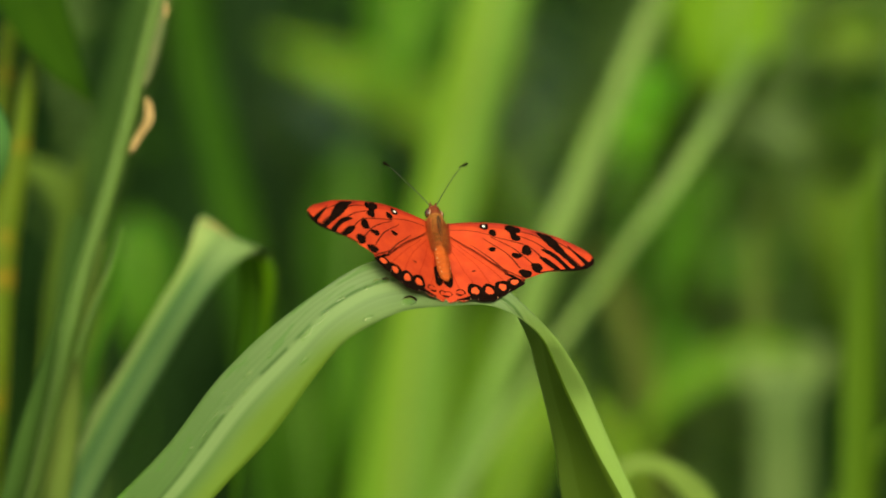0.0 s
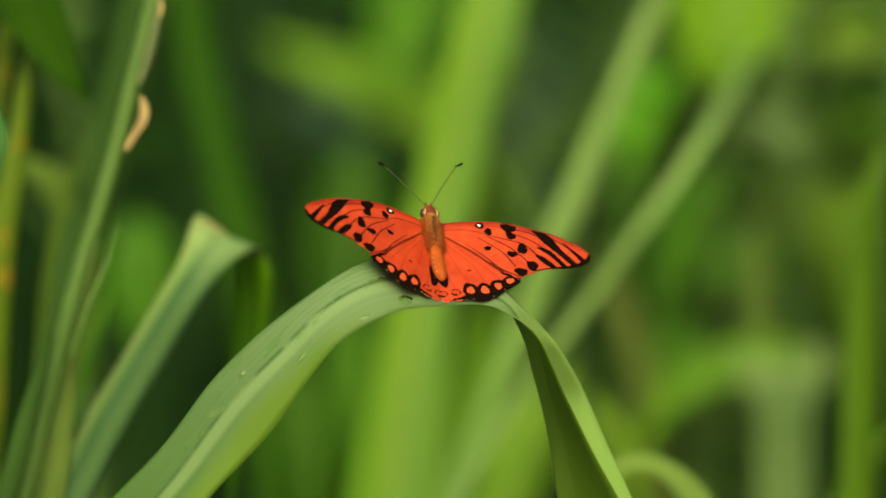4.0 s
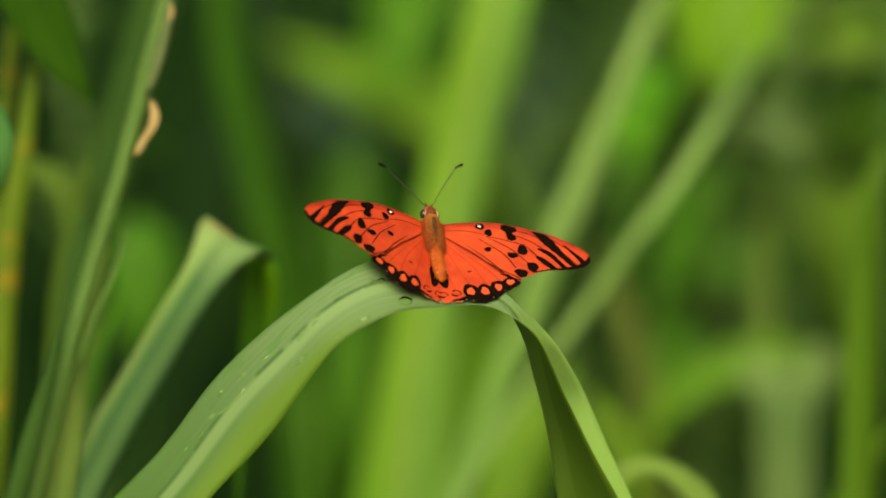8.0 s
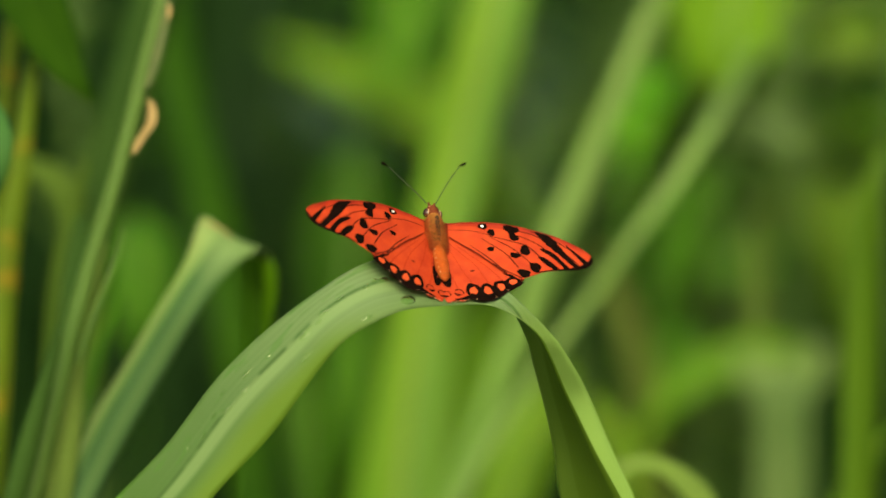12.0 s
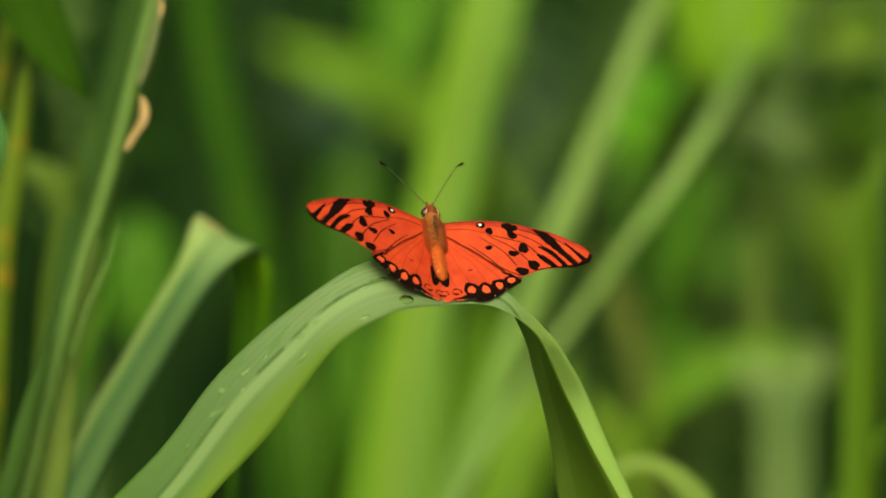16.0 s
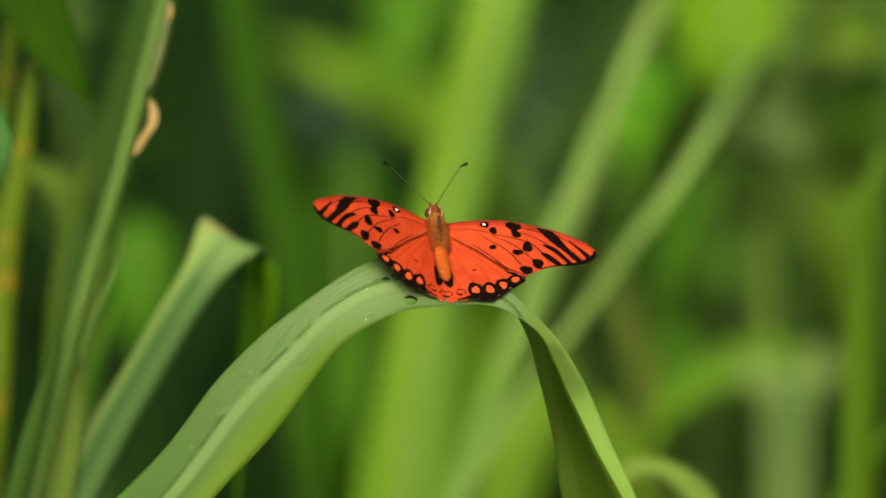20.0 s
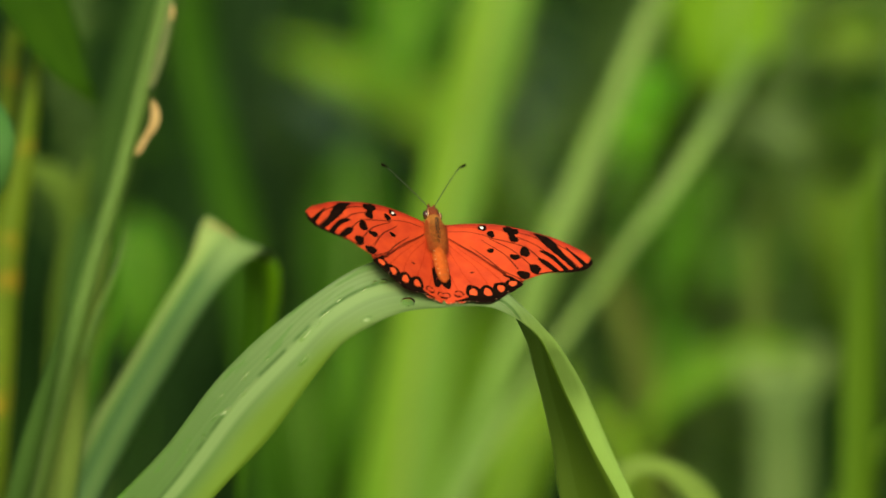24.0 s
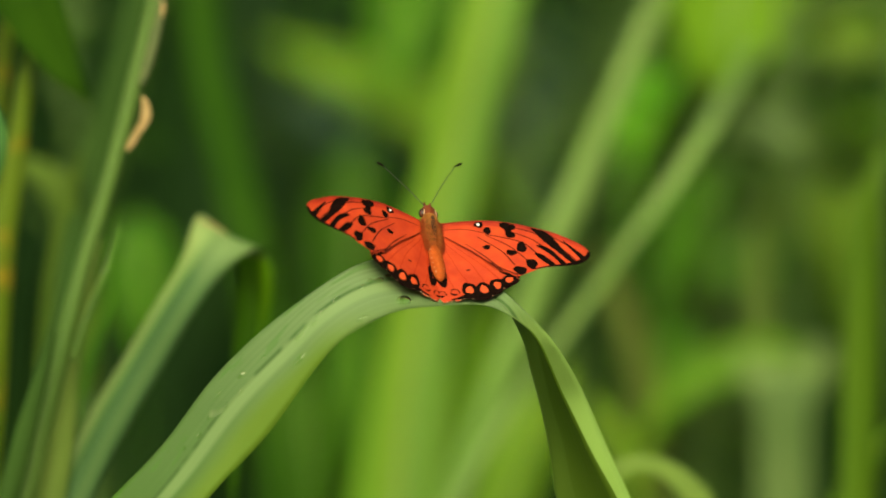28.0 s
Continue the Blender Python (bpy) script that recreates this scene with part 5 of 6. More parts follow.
back_blade((-0.05, 0.6, 0), [(-0.0325, 0.6000, 0.8830), (-0.0310, 0.6000, 0.8960), (-0.0300, 0.6000, 0.9070), (-0.0285, 0.6000, 0.9180), (-0.0270, 0.6000, 0.9300)], [0.006, 0.0105, 0.0135, 0.011, 0.001], (1, 0.3, 0.2), MID, "soft green leaf in the gap", channel=0.2)
back_blade((0.0, 0.52, 0), [(0.0011, 0.5200, 0.8714), (0.0055, 0.5200, 0.8931), (0.0091, 0.5200, 0.9110), (0.0127, 0.5200, 0.9270), (0.0171, 0.5200, 0.9395)], [0.016, 0.016, 0.0134, 0.0098, 0.001], (1, 0.3, 0.2), MIDBRIGHT, "fresh green blade between two pale ones", channel=0.2)
back_blade((-0.06, 0.75, 0), [(-0.0336, 0.7500, 0.8879), (-0.0324, 0.7500, 0.9191), (-0.0311, 0.7500, 0.9424), (-0.0305, 0.7500, 0.9599), (-0.0304, 0.7500, 0.9755), (-0.0303, 0.7500, 0.9892)], [0.0097, 0.0214, 0.0321, 0.0331, 0.0214, 0.0023], (1, 0.3, 0.1), SIDE, "broad green blade deep in the shade", channel=0.2)
small = back_blade((0.1, 0.68, 0), [(0.0622, 0.6800, 0.9540), (0.0633, 0.6800, 0.9767), (0.0647, 0.6900, 0.9902), (0.0684, 0.7300, 1.0023), (0.0732, 0.7800, 1.0131), (0.0765, 0.8000, 1.0195)], [0.002, 0.003, 0.012, 0.0215, 0.017, 0.002], (1, 0.15, 0.3), VIVID, "small bright green leaf behind", channel=0.1)
ring = back_blade((0.16, 0.7, 0), [(0.0845, 0.5000, 0.9537), (0.0856, 0.5000, 0.9767), (0.0905, 0.5000, 0.9887), (0.0992, 0.5000, 0.9905), (0.1089, 0.5000, 0.9855), (0.1171, 0.5000, 0.9764)], [0.0014, 0.0021, 0.0078, 0.0149, 0.0159, 0.0025], [(1, 0.3, 0)] * 3 + [(0.6, 0.3, 0.6), (0.4, 0.3, 0.85), (0.4, 0.3, 0.85), (0.4, 0.3, 0.85), (0.4, 0.3, 0.85)], OVAL, "small grey-olive leaf bent over behind", channel=0.1)
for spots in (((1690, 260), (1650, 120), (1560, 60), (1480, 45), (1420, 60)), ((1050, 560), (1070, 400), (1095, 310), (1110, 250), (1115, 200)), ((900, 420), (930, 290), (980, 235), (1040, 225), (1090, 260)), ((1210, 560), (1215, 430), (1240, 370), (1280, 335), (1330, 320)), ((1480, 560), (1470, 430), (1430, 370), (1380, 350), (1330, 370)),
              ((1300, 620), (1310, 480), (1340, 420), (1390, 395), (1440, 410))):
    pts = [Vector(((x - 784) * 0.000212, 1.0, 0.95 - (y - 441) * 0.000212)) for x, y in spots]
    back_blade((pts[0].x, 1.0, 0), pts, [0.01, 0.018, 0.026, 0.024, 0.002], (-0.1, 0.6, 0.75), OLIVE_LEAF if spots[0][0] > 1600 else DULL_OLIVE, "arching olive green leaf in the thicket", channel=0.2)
back_blade((0.145, 0.8, 0), [(0.1418, 0.8000, 0.9383), (0.1408, 0.8000, 0.9522), (0.1398, 0.8000, 0.9621), (0.1378, 0.8000, 0.9700), (0.1348, 0.8000, 0.9759)], [0.010, 0.018, 0.020, 0.014, 0.002], (1, 0.2, 0.2), OLIVE_LEAF, "soft olive green leaf in the thicket", channel=0.2)
back_blade((0.075, 0.62, 0), [(0.0725, 0.6200, 0.8983), (0.0752, 0.6200, 0.9094), (0.0771, 0.6200, 0.9168), (0.0780, 0.6200, 0.9242), (0.0780, 0.6200, 0.9307)], [0.009, 0.014, 0.015, 0.011, 0.001], (1, 0.2, 0.1), MID, "soft green leaf in the thicket", channel=0.2)
glow = back_blade((-0.15, 0.62, 0), [(-0.0981, 0.6200, 0.9131), (-0.0979, 0.6200, 0.9242), (-0.0979, 0.6200, 0.9335), (-0.0986, 0.6200, 0.9427), (-0.0994, 0.6200, 0.9521), (-0.1008, 0.6200, 0.9613)], [0.0014, 0.0106, 0.0229, 0.0264, 0.0229, 0.0035], (1, 0.4, 0.2), MID, "short green blade behind", channel=0.2)
back_blade((0.02, 0.5, 0), [(0.0170, 0.5000, 0.8635), (0.0258, 0.5000, 0.8883), (0.0315, 0.5000, 0.9015), (0.0391, 0.5000, 0.9130)], [0.03, 0.03, 0.022, 0.003], (1, 0.4, 0.4), BRIGHT, "bright green low leaf behind", channel=0.2)
back_blade((-0.05, 0.5, 0), [(-0.0396, 0.5000, 0.8635), (-0.0423, 0.5000, 0.8865), (-0.0440, 0.5000, 0.9042), (-0.0467, 0.5000, 0.9219)], [0.006, 0.012, 0.013, 0.002], (1, 0.4, 0.1), SHADY, "short green blade behind", channel=0.2)
back_blade((0.17, 0.35, 0), [(0.1174, 0.3500, 0.8571), (0.1207, 0.3500, 0.8770), (0.1265, 0.3500, 0.8903), (0.1357, 0.3500, 0.9003)], [0.014, 0.016, 0.014, 0.002], (0.8, 0.5, 0.5), BRIGHT, "bright green leaf low at the edge", channel=0.2)


def leafy_weed(x, y, h, mats, seed, spread, count, size, low=0.55):
    """A thin-stemmed weed with small oval leaves on side twigs."""
    rng = random.Random(seed)
    g = thing("leafy_weed", (x, y, 0), "small-leaved green weed behind the grass", "weed", "weeds behind the grass")
    top = Vector((x + rng.uniform(-0.04, 0.04), y, h))
    part("stem", tube([(x, y, 0), (x + rng.uniform(-0.03, 0.03), y, h * 0.5), top], [0.004, 0.0032, 0.001], 14, 7), STEM_GREEN, g)
    for k in range(count):
        t = rng.uniform(low, 1.0)
        q = Vector((x, y, 0)).lerp(top, t)
        an = rng.uniform(0, 6.28)
        e = q + Vector((math.cos(an), math.sin(an) * 0.7, rng.uniform(0.1, 0.8))) * spread * rng.uniform(0.4, 1.1)
        d = (e - q).normalized()
        twig = part("twig", tube([q, q.lerp(e, 0.6) + Vector((0, 0, 0.006)), e], [0.0012, 0.001, 0.0006], 8, 5), STEM_GREEN, g)
        l = size * rng.uniform(0.6, 1.3)
        tip = e + Vector((d.x, d.y, rng.uniform(-0.5, 0.3))).normalized() * l
        part("leaf", ribbon([e, e.lerp(tip, 0.3) + Vector((0, 0, 0.1 * l)), e.lerp(tip, 0.7) + Vector((0, 0, 0.08 * l)), tip], [0.002, l * 0.5, l * 0.42, 0.0008],
             (-d.y + rng.gauss(0, 0.4), d.x - rng.uniform(0, 0.6), rng.gauss(0.2, 0.4)), 0.15, 8, 5), rng.choice(mats), twig)


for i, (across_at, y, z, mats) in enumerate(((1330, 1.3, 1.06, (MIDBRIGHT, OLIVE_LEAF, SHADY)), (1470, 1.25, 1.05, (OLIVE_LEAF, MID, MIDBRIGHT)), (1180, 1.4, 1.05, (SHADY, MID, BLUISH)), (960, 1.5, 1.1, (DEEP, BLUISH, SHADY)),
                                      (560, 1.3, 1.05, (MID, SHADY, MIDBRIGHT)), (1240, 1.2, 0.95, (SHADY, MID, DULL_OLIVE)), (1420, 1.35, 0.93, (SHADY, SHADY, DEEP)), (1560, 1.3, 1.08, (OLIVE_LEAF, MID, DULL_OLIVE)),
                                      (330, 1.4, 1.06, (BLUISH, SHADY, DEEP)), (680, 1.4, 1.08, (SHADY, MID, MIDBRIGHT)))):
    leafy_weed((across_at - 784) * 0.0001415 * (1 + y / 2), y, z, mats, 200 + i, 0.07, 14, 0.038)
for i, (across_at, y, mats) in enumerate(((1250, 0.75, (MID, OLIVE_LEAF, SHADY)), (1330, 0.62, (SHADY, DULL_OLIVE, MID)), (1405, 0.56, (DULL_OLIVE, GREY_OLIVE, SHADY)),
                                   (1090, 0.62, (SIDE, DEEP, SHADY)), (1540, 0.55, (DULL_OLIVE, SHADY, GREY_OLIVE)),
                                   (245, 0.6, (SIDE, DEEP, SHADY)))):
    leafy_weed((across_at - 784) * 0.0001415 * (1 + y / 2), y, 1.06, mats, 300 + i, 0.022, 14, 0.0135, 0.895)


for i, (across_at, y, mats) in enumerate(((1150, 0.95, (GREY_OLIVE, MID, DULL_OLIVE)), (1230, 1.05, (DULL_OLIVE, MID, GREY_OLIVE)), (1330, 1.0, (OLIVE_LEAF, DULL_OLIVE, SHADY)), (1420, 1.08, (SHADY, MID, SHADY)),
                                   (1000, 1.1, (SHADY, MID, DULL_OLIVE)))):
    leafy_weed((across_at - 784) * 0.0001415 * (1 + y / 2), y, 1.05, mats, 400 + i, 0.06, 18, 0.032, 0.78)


# ---- undergrowth and shrubs that close the view ----
def undergrowth():
    rng = random.Random(11)
    bm = bmesh.new()
    uvl = bm.loops.layers.uv.new("UVMap")
    for _ in range(2600):
        y = 0.95 + 2.3 * rng.random() ** 1.3
        x = rng.gauss(0, 0.5) * (0.5 + y * 0.5)
        h = rng.uniform(0.8, 1.7)
        w = rng.uniform(0.008, 0.02)
        lean = Vector((rng.gauss(0, 0.22), abs(rng.gauss(0, 0.15)) - 0.02, 0))
        a = Vector((math.cos(rng.uniform(-0.9, 0.9)), math.sin(rng.uniform(-0.9, 0.9)), 0))
        last = None
        for i in range(6):
            t = i / 5
            q = Vector((x, y, 0)) + lean * (t * t * 1.4) + Vector((0, 0, h * (t - 0.25 * t * t * lean.length * 3)))
            ww = w * (0.5 + t) * (1 - t) * 2 + 0.0008
            n = Vector((-a.y, a.x, 0))
            row = [bm.verts.new(q - a * ww / 2), bm.verts.new(q + n * ww * 0.15), bm.verts.new(q + a * ww / 2)]
            if last:
                for j in range(2):
                    f = bm.faces.new((last[j], last[j + 1], row[j + 1], row[j]))
                    f.smooth = True
                    for l, uvq in zip(f.loops, ((t, j * .01), (t, j * .01 + .01), (t + .1, j * .01 + .01), (t + .1, j * .01))):
                        l[uvl].uv = uvq
            last = row
    me = bpy.data.meshes.new("undergrowth")
    bm.to_mesh(me)
    bm.free()
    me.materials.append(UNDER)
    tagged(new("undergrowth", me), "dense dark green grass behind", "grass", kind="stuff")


def shrub(x, y, h, seed):
    rng = random.Random(seed)
    g = thing("shrub", (x, y, 0), "dark green leafy shrub behind the grass", "shrub", "shrubs behind the grass")
    part("trunk", tube([(x, y, 0), (x + 0.03, y, h * 0.4), (x, y + 0.02, h * 0.85)], [0.03, 0.022, 0.008], 14, 10), BARK, g)
    ends = []
    for _ in range(11):
        z = rng.uniform(0.15, 0.75) * h
        an = rng.uniform(0, 6.28)
        r = rng.uniform(0.35, 0.65)
        e = Vector((x + r * math.cos(an), y + r * math.sin(an), z + rng.uniform(0.15, 0.4) * h))
        part("limb", tube([(x, y, z), Vector((x, y, z)).lerp(e, 0.5) + Vector((0, 0, 0.04)), e], [0.011, 0.008, 0.003], 10, 6), BARK, g)
        ends += [e, Vector((x, y, z)).lerp(e, 0.55)]
    bm = bmesh.new()
    uvl = bm.loops.layers.uv.new("UVMap")
    for _ in range(1500):
        c = rng.choice(ends) + Vector((rng.gauss(0, 0.16), rng.gauss(0, 0.16), rng.gauss(0, 0.17)))
        c.z = max(c.z, 0.05)
        l = rng.uniform(0.05, 0.1)
        d = Vector((rng.gauss(0, 1), rng.gauss(0, 1), rng.gauss(-0.2, 0.6))).normalized()
        a = d.cross(Vector((rng.gauss(0, .4), rng.gauss(0, .4), 1))).normalized()
        n = a.cross(d)
        pts = [c, c + d * l * .35 + a * l * .24 + n * l * .05, c + d * l * .75 + a * l * .17 + n * l * .03, c + d * l - n * l * .08, c + d * l * .75 - a * l * .17 + n * l * .03, c + d * l * .35 - a * l * .24 + n * l * .05]
        m1, m2 = bm.verts.new(c + d * l * .35), bm.verts.new(c + d * l * .75)
        v = [bm.verts.new(p) for p in pts]
        for q in ((v[0], v[1], m1), (v[1], v[2], m2, m1), (v[2], v[3], m2), (v[0], m1, v[5]), (m1, m2, v[4], v[5]), (m2, v[3], v[4])):
            f = bm.faces.new(q)
            for lo in f.loops:
                p = lo.vert.co - c
                lo[uvl].uv = (p.dot(d), p.dot(a))
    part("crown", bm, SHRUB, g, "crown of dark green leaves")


def thicket():
    """Grass all round the plants, tall at the sides and low before the eye; unseen, it also cuts low light."""
    rng = random.Random(17)
    bm = bmesh.new()
    uvl = bm.loops.layers.uv.new("UVMap")
    count = 0
    while count < 7000:
        an, far = rng.uniform(0, 6.283), 6.5 * rng.random() ** 0.6
        x, y = far * math.cos(an), 0.2 + far * math.sin(an)
        if far > 4.2 + 1.1 * math.sin(3 * an) + 0.8 * math.sin(7 * an + 1) + rng.gauss(0, 0.5):
            continue
        lane = abs(x) < 0.26 + 0.12 * (y < -1.2) + 0.3 * (y < -1.7) or (y > -0.2 and abs(x) < 0.33 + 0.3 * max(0, y - 0.6))
        if math.hypot(x, y + 2.0) < 0.25:
            continue
        count += 1
        h, w = rng.uniform(0.2, 0.62) if lane else rng.uniform(0.4, 1.15), rng.uniform(0.008, 0.018)
        lean = Vector((abs(rng.gauss(0, 0.2)) * (1 if x > 0 else -1), rng.gauss(0, 0.15), 0))
        an = rng.uniform(0, 3.14)
        a = Vector((math.cos(an), math.sin(an), 0))
        last = None
        for i in range(6):
            t = i / 5
            q = Vector((x, y, 0)) + lean * (t * t * 1.4) + Vector((0, 0, h * (t - 0.5 * t * t * lean.length)))
            ww = w * (0.5 + t) * (1 - t) * 2 + 0.0008
            row = [bm.verts.new(q - a * ww / 2), bm.verts.new(q + Vector((-a.y, a.x, 0)) * ww * 0.15), bm.verts.new(q + a * ww / 2)]
            if last:
                for j in range(2):
                    f = bm.faces.new((last[j], last[j + 1], row[j + 1], row[j]))
                    f.smooth = True
                    for l, uvq in zip(f.loops, ((t, j * .01), (t, j * .01 + .01), (t + .1, j * .01 + .01), (t + .1, j * .01))):
                        l[uvl].uv = uvq
            last = row
    me = bpy.data.meshes.new("thicket")
    bm.to_mesh(me)
    bm.free()
    me.materials.append(MEADOW)
    tagged(new("tall_grass", me), "tall green grass all round", "grass", kind="stuff")


thicket()
undergrowth()
for i, (x, y, h) in enumerate(((-1.5, 3.2, 1.9), (-0.75, 3.0, 2.0), (0.0, 3.15, 2.1), (0.75, 3.0, 1.9), (1.5, 3.25, 2.0), (-1.1, 4.0, 2.3), (0.4, 4.1, 2.4), (1.2, 4.0, 2.2))):
    shrub(x, y, h, 20 + i)


# further rows behind and the thicket closed on the other sides too
model = [o for o in bpy.data.objects if o.name.startswith("shrub") and o.parent is None]
for i in range(24):
    copy_thing(model[(i * 3 + 1) % len(model)], pose(-2.9 + 0.72 * (i % 8) + 0.25 * (i // 8), 4.9 + 0.9 * (i // 8) + 0.2 * (i % 2), 0, 0, 0, 61 * i))
# unseen ring of shrubs, added to hold back low light from the sides
for i in range(26):
    an = radians(142 + i * 10.4)
    r = 3.7 + 0.65 * (i % 3) + 0.2 * math.sin(i * 2.1)
    copy_thing(model[i % len(model)], pose(r * math.cos(an), -0.8 + r * math.sin(an), 0, 0, 0, 47 * i))


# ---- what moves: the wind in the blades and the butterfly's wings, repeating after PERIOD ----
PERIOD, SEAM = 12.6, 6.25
FLY_SWAY_A = [(0, 0.0, 0.0), (0.5, -7.2, 1.5), (1, -8.7, 2.5), (1.5, -7.2, 1.5), (2, -7.2, 1.5), (2.5, -5.6, -1.0), (3, -3.1, -0.5), (3.5, -4.6, -1.0), (4, -8.2, 1.0), (4.5, -3.1, 0.0), (5, -4.6, 0.0), (5.5, -1.6, 0.0), (6, -7.2, 0.0), (6.5, -3.1, 3.0), (7, -7.2, 1.5), (7.5, -2.6, 0.5), (8, -7.7, 2.5), (8.5, -3.1, 1.5), (9, -2.1, 0.5), (9.5, 0.5, 1.5), (10, 0.5, 1.0), (10.5, 4.6, -1.5), (11, -5.1, 3.0), (11.5, -2.6, 1.5), (12, -2.6, 0.0), (12.5, -1.6, 1.0), (13, -4.9, 1.5), (13.5, -6.7, 2.0)]
FLY_SWAY_B = [(14, -5.1, 0.8), (14.5, -10.2, 2.5), (15, -10.2, 0.5), (15.5, -8.7, 2.0), (16, -6.2, 0.0), (16.5, -8.2, 1.0), (17, -3.1, 0.0), (17.5, -4.6, 0.0), (18, -1.6, -1.5), (18.5, 0.5, -1.0), (19, -6.6, 3.6), (19.5, -4.6, 2.0), (20, 0.5, -0.5), (20.5, -3.6, 1.5), (21, 0.0, 0.0), (21.5, 0.0, 0.5), (22, 0.5, 1.5), (22.5, 0.5, 1.0), (23, 4.6, -1.5), (23.5, -1.0, 0.0), (24, -3.1, 3.0), (24.5, -5.6, 1.5), (25, -4.6, 0.0), (25.5, -2.6, 1.5), (26, -4.6, 1.5), (26.5, -3.1, 0.0), (27, -7.2, 1.5), (27.5, -11.7, 1.5), (28, -10.2, 1.5)]
STALK_SWAY = [(0.02, 5.8, 3.4), (0.25, 5.7, 3.5), (0.75, 5.7, 3.7), (1.25, 7.3, 3.3), (1.75, 8.4, 4.1), (2.25, 11.6, 4.1), (2.75, 11.4, 5.0), (3.25, 17.2, 5.8), (3.75, 16.6, 4.8), (4.25, 12.3, 4.5), (4.75, 10.8, 3.8), (5.25, 9.8, 3.3), (5.75, 4.8, 2.2), (6.25, 0.2, 0.8), (6.75, -1.6, -0.4), (7.25, -4.2, -1.0), (7.75, -5.1, -0.8), (8.25, -5.1, -0.7), (8.75, -7.0, -1.2), (9.25, -5.6, -1.1), (9.75, -8.6, -1.1), (10.25, -9.1, -0.8), (10.75, -7.9, -0.8), (11.25, -9.1, -1.4), (11.75, -9.5, -1.4), (12.25, -7.1, -0.9), (12.58, -6.5, -0.8)]
FOLD_SWAY = [(0.02, 0.8, 3.1), (0.25, 1.2, 3.1), (0.75, 0.6, 3.1), (1.25, 3.0, 3.1), (1.75, 4.4, 3.1), (2.25, 7.1, 3.2), (2.75, 7.5, 3.9), (3.25, 12.8, 5.5), (3.75, 12.1, 3.4), (4.25, 9.3, 3.0), (4.75, 8.3, 2.2), (5.25, 6.7, 1.5), (5.75, 1.4, 0.6), (6.25, -0.9, 0.0), (6.75, -2.3, -0.0), (7.25, -4.9, -0.8), (7.75, -5.5, -1.5), (8.25, -5.7, -1.4), (8.75, -6.9, -1.1), (9.25, -6.1, -1.0), (9.75, -9.0, -1.4), (10.25, -9.2, -1.5), (10.75, -8.0, -1.7), (11.25, -9.0, -2.8), (11.75, -8.9, -2.9), (12.25, -7.4, -2.4), (12.58, -8.0, -2.6)]
ROUND_SWAY = [(0.02, 0.8, 5.3), (0.25, 1.2, 5.4), (0.75, 0.1, 5.2), (1.25, 1.3, 4.4), (1.75, 3.0, 3.2), (2.25, 3.8, 3.0), (2.75, 4.7, 3.0), (3.25, 7.5, 4.5), (3.75, 10.4, 5.8), (4.25, 9.2, 4.2), (4.75, 5.8, 3.4), (5.25, 5.4, 3.5), (5.75, 1.9, 1.7), (6.25, -1.2, 0.9), (6.75, -3.9, 0.2), (7.25, -5.4, 0.7), (7.75, -6.5, -0.1), (8.25, -6.3, -0.9), (8.75, -6.6, -0.6), (9.25, -6.7, -0.5), (9.75, -6.9, -0.7), (10.25, -6.5, -0.4), (10.75, -7.5, -1.3), (11.25, -7.8, -1.4), (11.75, -8.4, -0.9), (12.25, -8.5, -1.3), (12.58, -8.4, -1.1)]
CURL_SWAY = [(0.02, -0.8, 2.4), (0.25, -0.9, 2.4), (0.75, 0.4, 2.6), (1.25, 0.7, 2.6), (1.75, -0.5, 2.4), (2.25, 3.6, 2.4), (2.75, 5.6, 2.3), (3.25, 5.4, 1.8), (3.75, 6.9, 1.3), (4.25, 6.8, 1.0), (4.75, 6.8, 3.3), (5.25, -0.6, 1.3), (5.75, -5.2, -2.0), (6.25, -4.5, -1.7), (6.75, -6.9, -1.5), (7.25, -10.5, -2.6), (7.75, -11.8, -2.7), (8.25, -11.5, -2.2), (8.75, -12.4, -3.4), (9.25, -9.9, -1.9), (9.75, -11.2, -2.6), (10.25, -14.5, -4.2), (10.75, -13.1, -4.8), (11.25, -11.7, -5.1), (11.75, -10.5, -3.6), (12.25, -11.7, -4.7), (12.58, -11.1, -4.2)]
THIN_SWAY = [(0.02, 1.5, 3.4), (0.25, 1.9, 3.8), (0.75, 1.9, 3.1), (1.25, 3.5, 3.4), (1.75, 2.0, 3.2), (2.25, 0.3, 1.7), (2.75, -1.0, 0.8), (3.25, -3.4, 1.0), (3.75, -3.1, 1.2), (4.25, -4.9, 0.6), (4.75, -1.8, 1.9), (5.25, 0.4, 3.0), (5.75, -1.0, 2.3), (6.25, 0.0, 1.4), (6.75, 1.9, 1.7), (7.25, 1.2, 1.4), (7.75, -1.0, 0.7), (8.25, -0.5, 1.7), (8.75, 0.1, 1.2), (9.25, -1.6, -0.0), (9.75, -1.6, 0.0), (10.25, 0.1, 1.6), (10.75, -3.0, 3.1), (11.25, -6.4, 0.4), (11.75, -4.6, -1.7), (12.25, -3.3, -2.6), (12.58, -3.4, -2.4)]
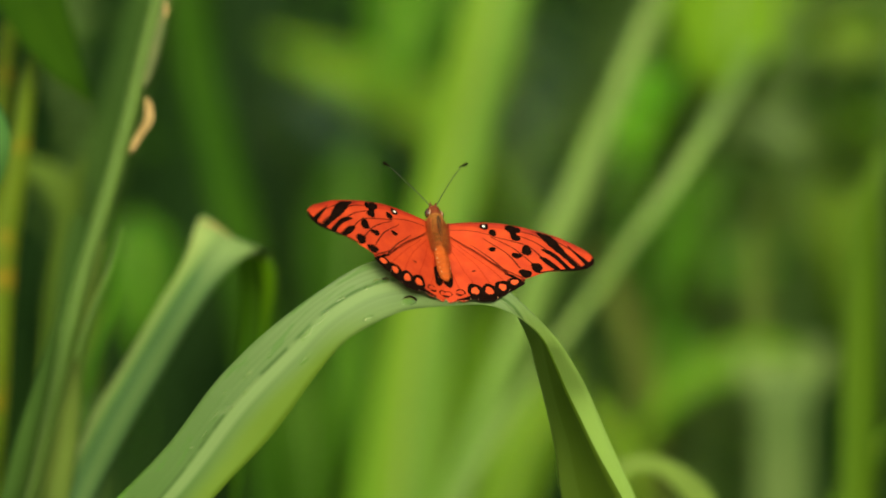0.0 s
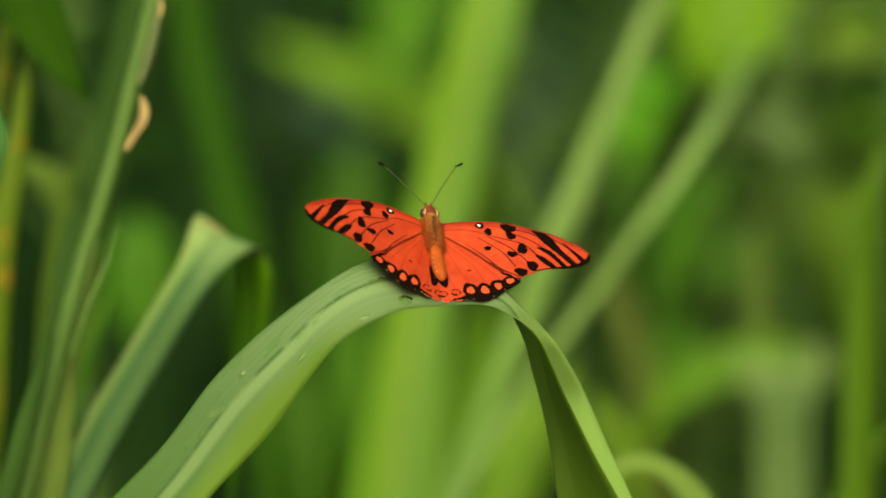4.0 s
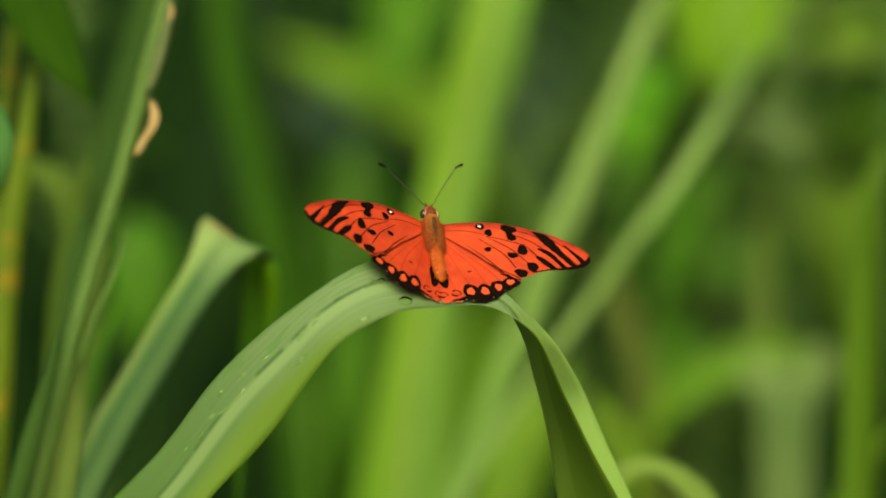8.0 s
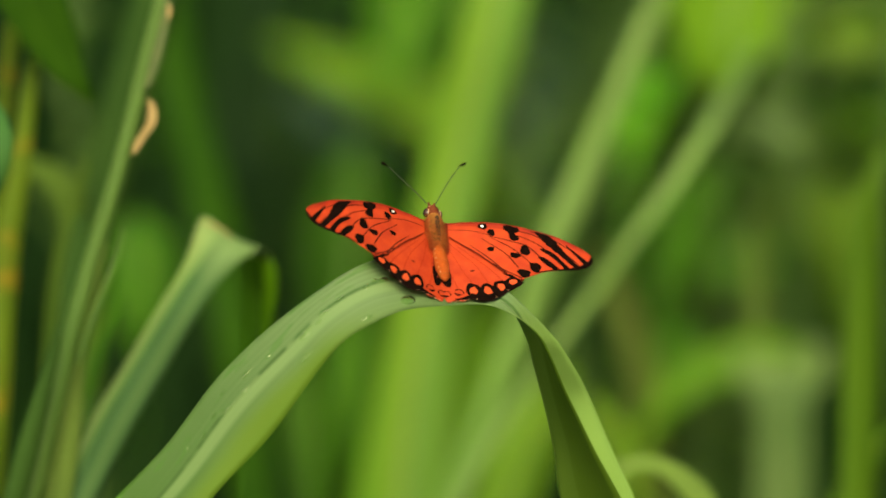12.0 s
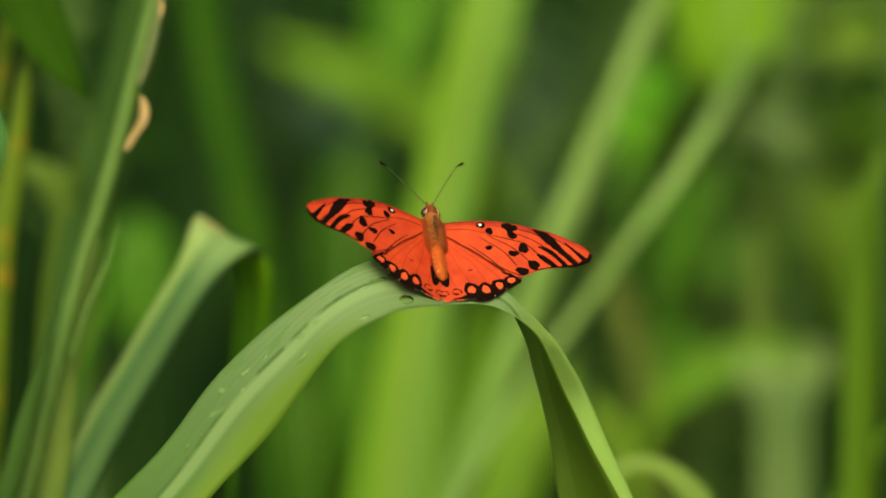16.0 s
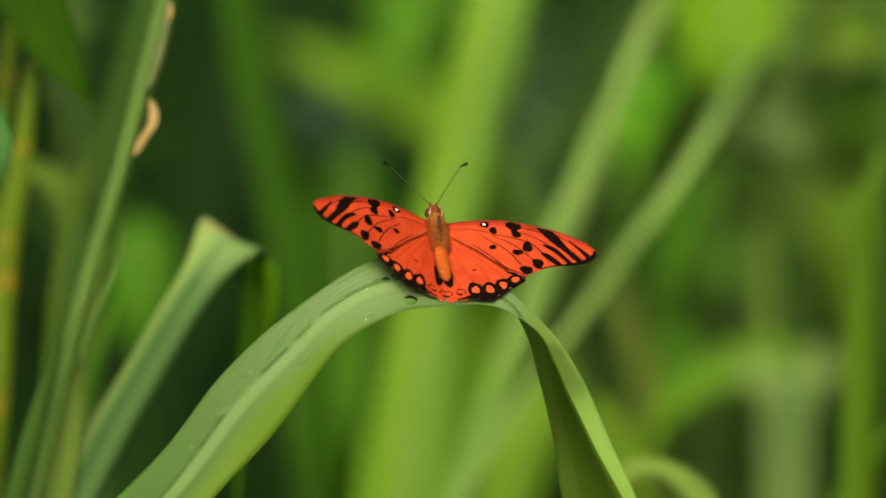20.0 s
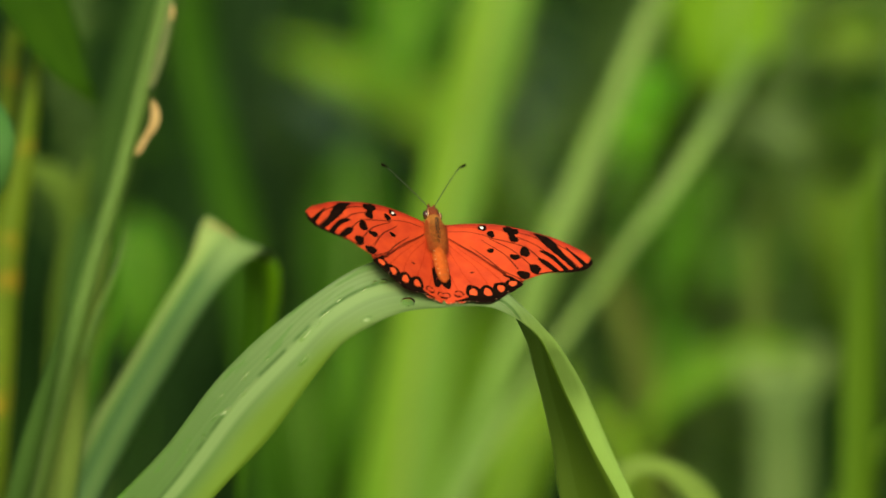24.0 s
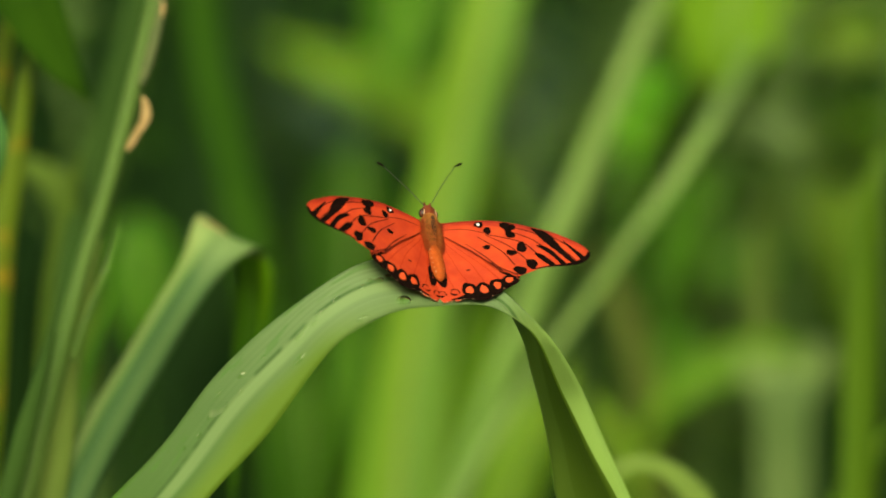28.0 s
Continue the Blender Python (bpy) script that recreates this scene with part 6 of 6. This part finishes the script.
BENT_SWAY = [(0.02, 12.2, 7.3), (0.25, 13.2, 7.5), (0.75, 11.2, 6.6), (1.25, 10.1, 5.7), (1.75, 8.2, 4.7), (2.25, 6.6, 4.3), (2.75, 6.2, 4.8), (3.25, 4.7, 4.1), (3.75, 2.8, 1.9), (4.25, 0.1, 2.2), (4.75, -0.7, 2.9), (5.25, -0.9, 1.1), (5.75, -1.2, -0.1), (6.25, -0.5, 0.5), (6.75, 1.2, 0.8), (7.25, 3.1, 0.8), (7.75, 3.8, 1.0), (8.25, 3.6, 1.4), (8.75, 3.6, 1.6), (9.25, 3.1, 1.6), (9.75, 1.4, 1.7), (10.25, 1.2, 2.4), (10.75, 3.1, 2.4), (11.25, 2.0, 0.3), (11.75, -0.0, -0.7), (12.25, -0.9, -0.7), (12.58, -0.8, -0.8)]
SIDE_SWAY = [(0.02, 30, 0), (0.15, 39, 0), (0.75, 85, 0), (1.25, 59, 0), (1.75, 43, 0), (2.25, 65, 0), (2.75, 78, 0), (3.25, 73, 0), (3.75, -15, 0), (4.25, -5, 0), (4.75, 13, 0), (5.75, -28, 0), (6.35, 0, 0), (7.85, -22, 0), (9.35, 20, 0), (10.6, -5, 0), (11.95, -28, 0), (12.58, -29, 0)]
FLAP = [(0.02, 0.9), (0.85, 0.8), (1.05, 3.4), (1.2, 3.8), (1.45, 2.0), (1.75, 1.2), (2.25, 0.2), (4.0, 0.0), (8.3, 0.0), (8.55, 3.4), (8.8, 6.0), (9.0, 4.2), (9.35, 2.5), (10.2, 1.6), (11.85, 0.9), (12.58, 0.9)]


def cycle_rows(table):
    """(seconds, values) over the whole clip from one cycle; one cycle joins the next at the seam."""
    rows = []
    for k in (-1, 0, 1):
        for p, *v in table:
            t = SEAM + k * PERIOD + p
            if -0.45 <= t <= 28.45:
                rows.append((t, v))
    first = [r for r in rows if r[0] <= 0] or rows[:1]
    last = [r for r in rows if r[0] >= 28.0] or rows[-1:]
    inner = [r for r in rows if 0.01 < r[0] < 27.99]
    def between(t, a, b):
        f = (t - a[0]) / max(b[0] - a[0], 1e-6)
        return (t, [x + (y - x) * f for x, y in zip(a[1], b[1])])
    return [between(0.0, first[-1], inner[0])] + inner + [between(28.0, inner[-1], last[0])]


STEP = 0.0001415


def sway(thing_ob, table, depth, gain=1.0, rest=None, pivot=None):
    """The plant leans about its foot, by the table's shift at the butterfly's height."""
    foot = Vector(pivot if pivot else thing_ob.location)
    rest = rest if rest else Matrix.Translation(foot)
    unit = STEP * (1 + depth / 2) * gain
    rows = []
    for t, (dx, dy) in (cycle_rows(table) if table[0][0] > 0 else [(r[0], r[1:]) for r in table]):
        m = Matrix.Translation(foot + Vector((0, 0, -dy * unit))) @ Matrix.Rotation(dx * unit / 0.95, 4, "Y") @ Matrix.Translation(-foot)
        rows.append((t, m @ rest))
    walk(thing_ob, rows)


def motions():
    sway(perch, FLY_SWAY_A + FLY_SWAY_B, 0.0)
    sway(fly, FLY_SWAY_A + FLY_SWAY_B, 0.0, 1.0, FLY_POSE, LEAF_BASE)
    for ob, sign in ((FORE_R, 1), (FORE_L, -1), (HIND_R, 1), (HIND_L, -1)):
        rows = []
        hinge = Vector((sign * 2.0 * MM, 0, 0))
        for t, (lift,) in cycle_rows(FLAP):
            d = DIHEDRAL + lift * (1.0 if ob in (FORE_R, FORE_L) else 0.85)
            rows.append((t, Matrix.Translation(hinge) @ Matrix.Rotation(radians(-sign * d), 4, "Y")))
        walk(ob, rows)
    sway(stalk, STALK_SWAY, 0.07)
    sway(folded, FOLD_SWAY, 0.05)
    sway(rounded, ROUND_SWAY, 0.09)
    sway(yel, ROUND_SWAY, 0.12, 1.2)
    sway(hang, ROUND_SWAY, 0.16, 1.0)
    sway(dim, STALK_SWAY, 0.3, 0.9)
    sway(slim, STALK_SWAY, 0.2, 1.0)
    sway(curl, CURL_SWAY, 0.07)
    sway(thin, THIN_SWAY, 0.36)
    sway(pale, THIN_SWAY, 0.42, 0.6)
    sway(bright, STALK_SWAY, 0.45, 0.6)
    sway(side, SIDE_SWAY, 0.5, 1.3)
    sway(upper, STALK_SWAY, 0.9, 0.9)
    sway(bent, BENT_SWAY, 0.55)
    sway(arch, ROUND_SWAY, 0.25)
    sway(rstem, BENT_SWAY, 0.5, 1.2)


motions()
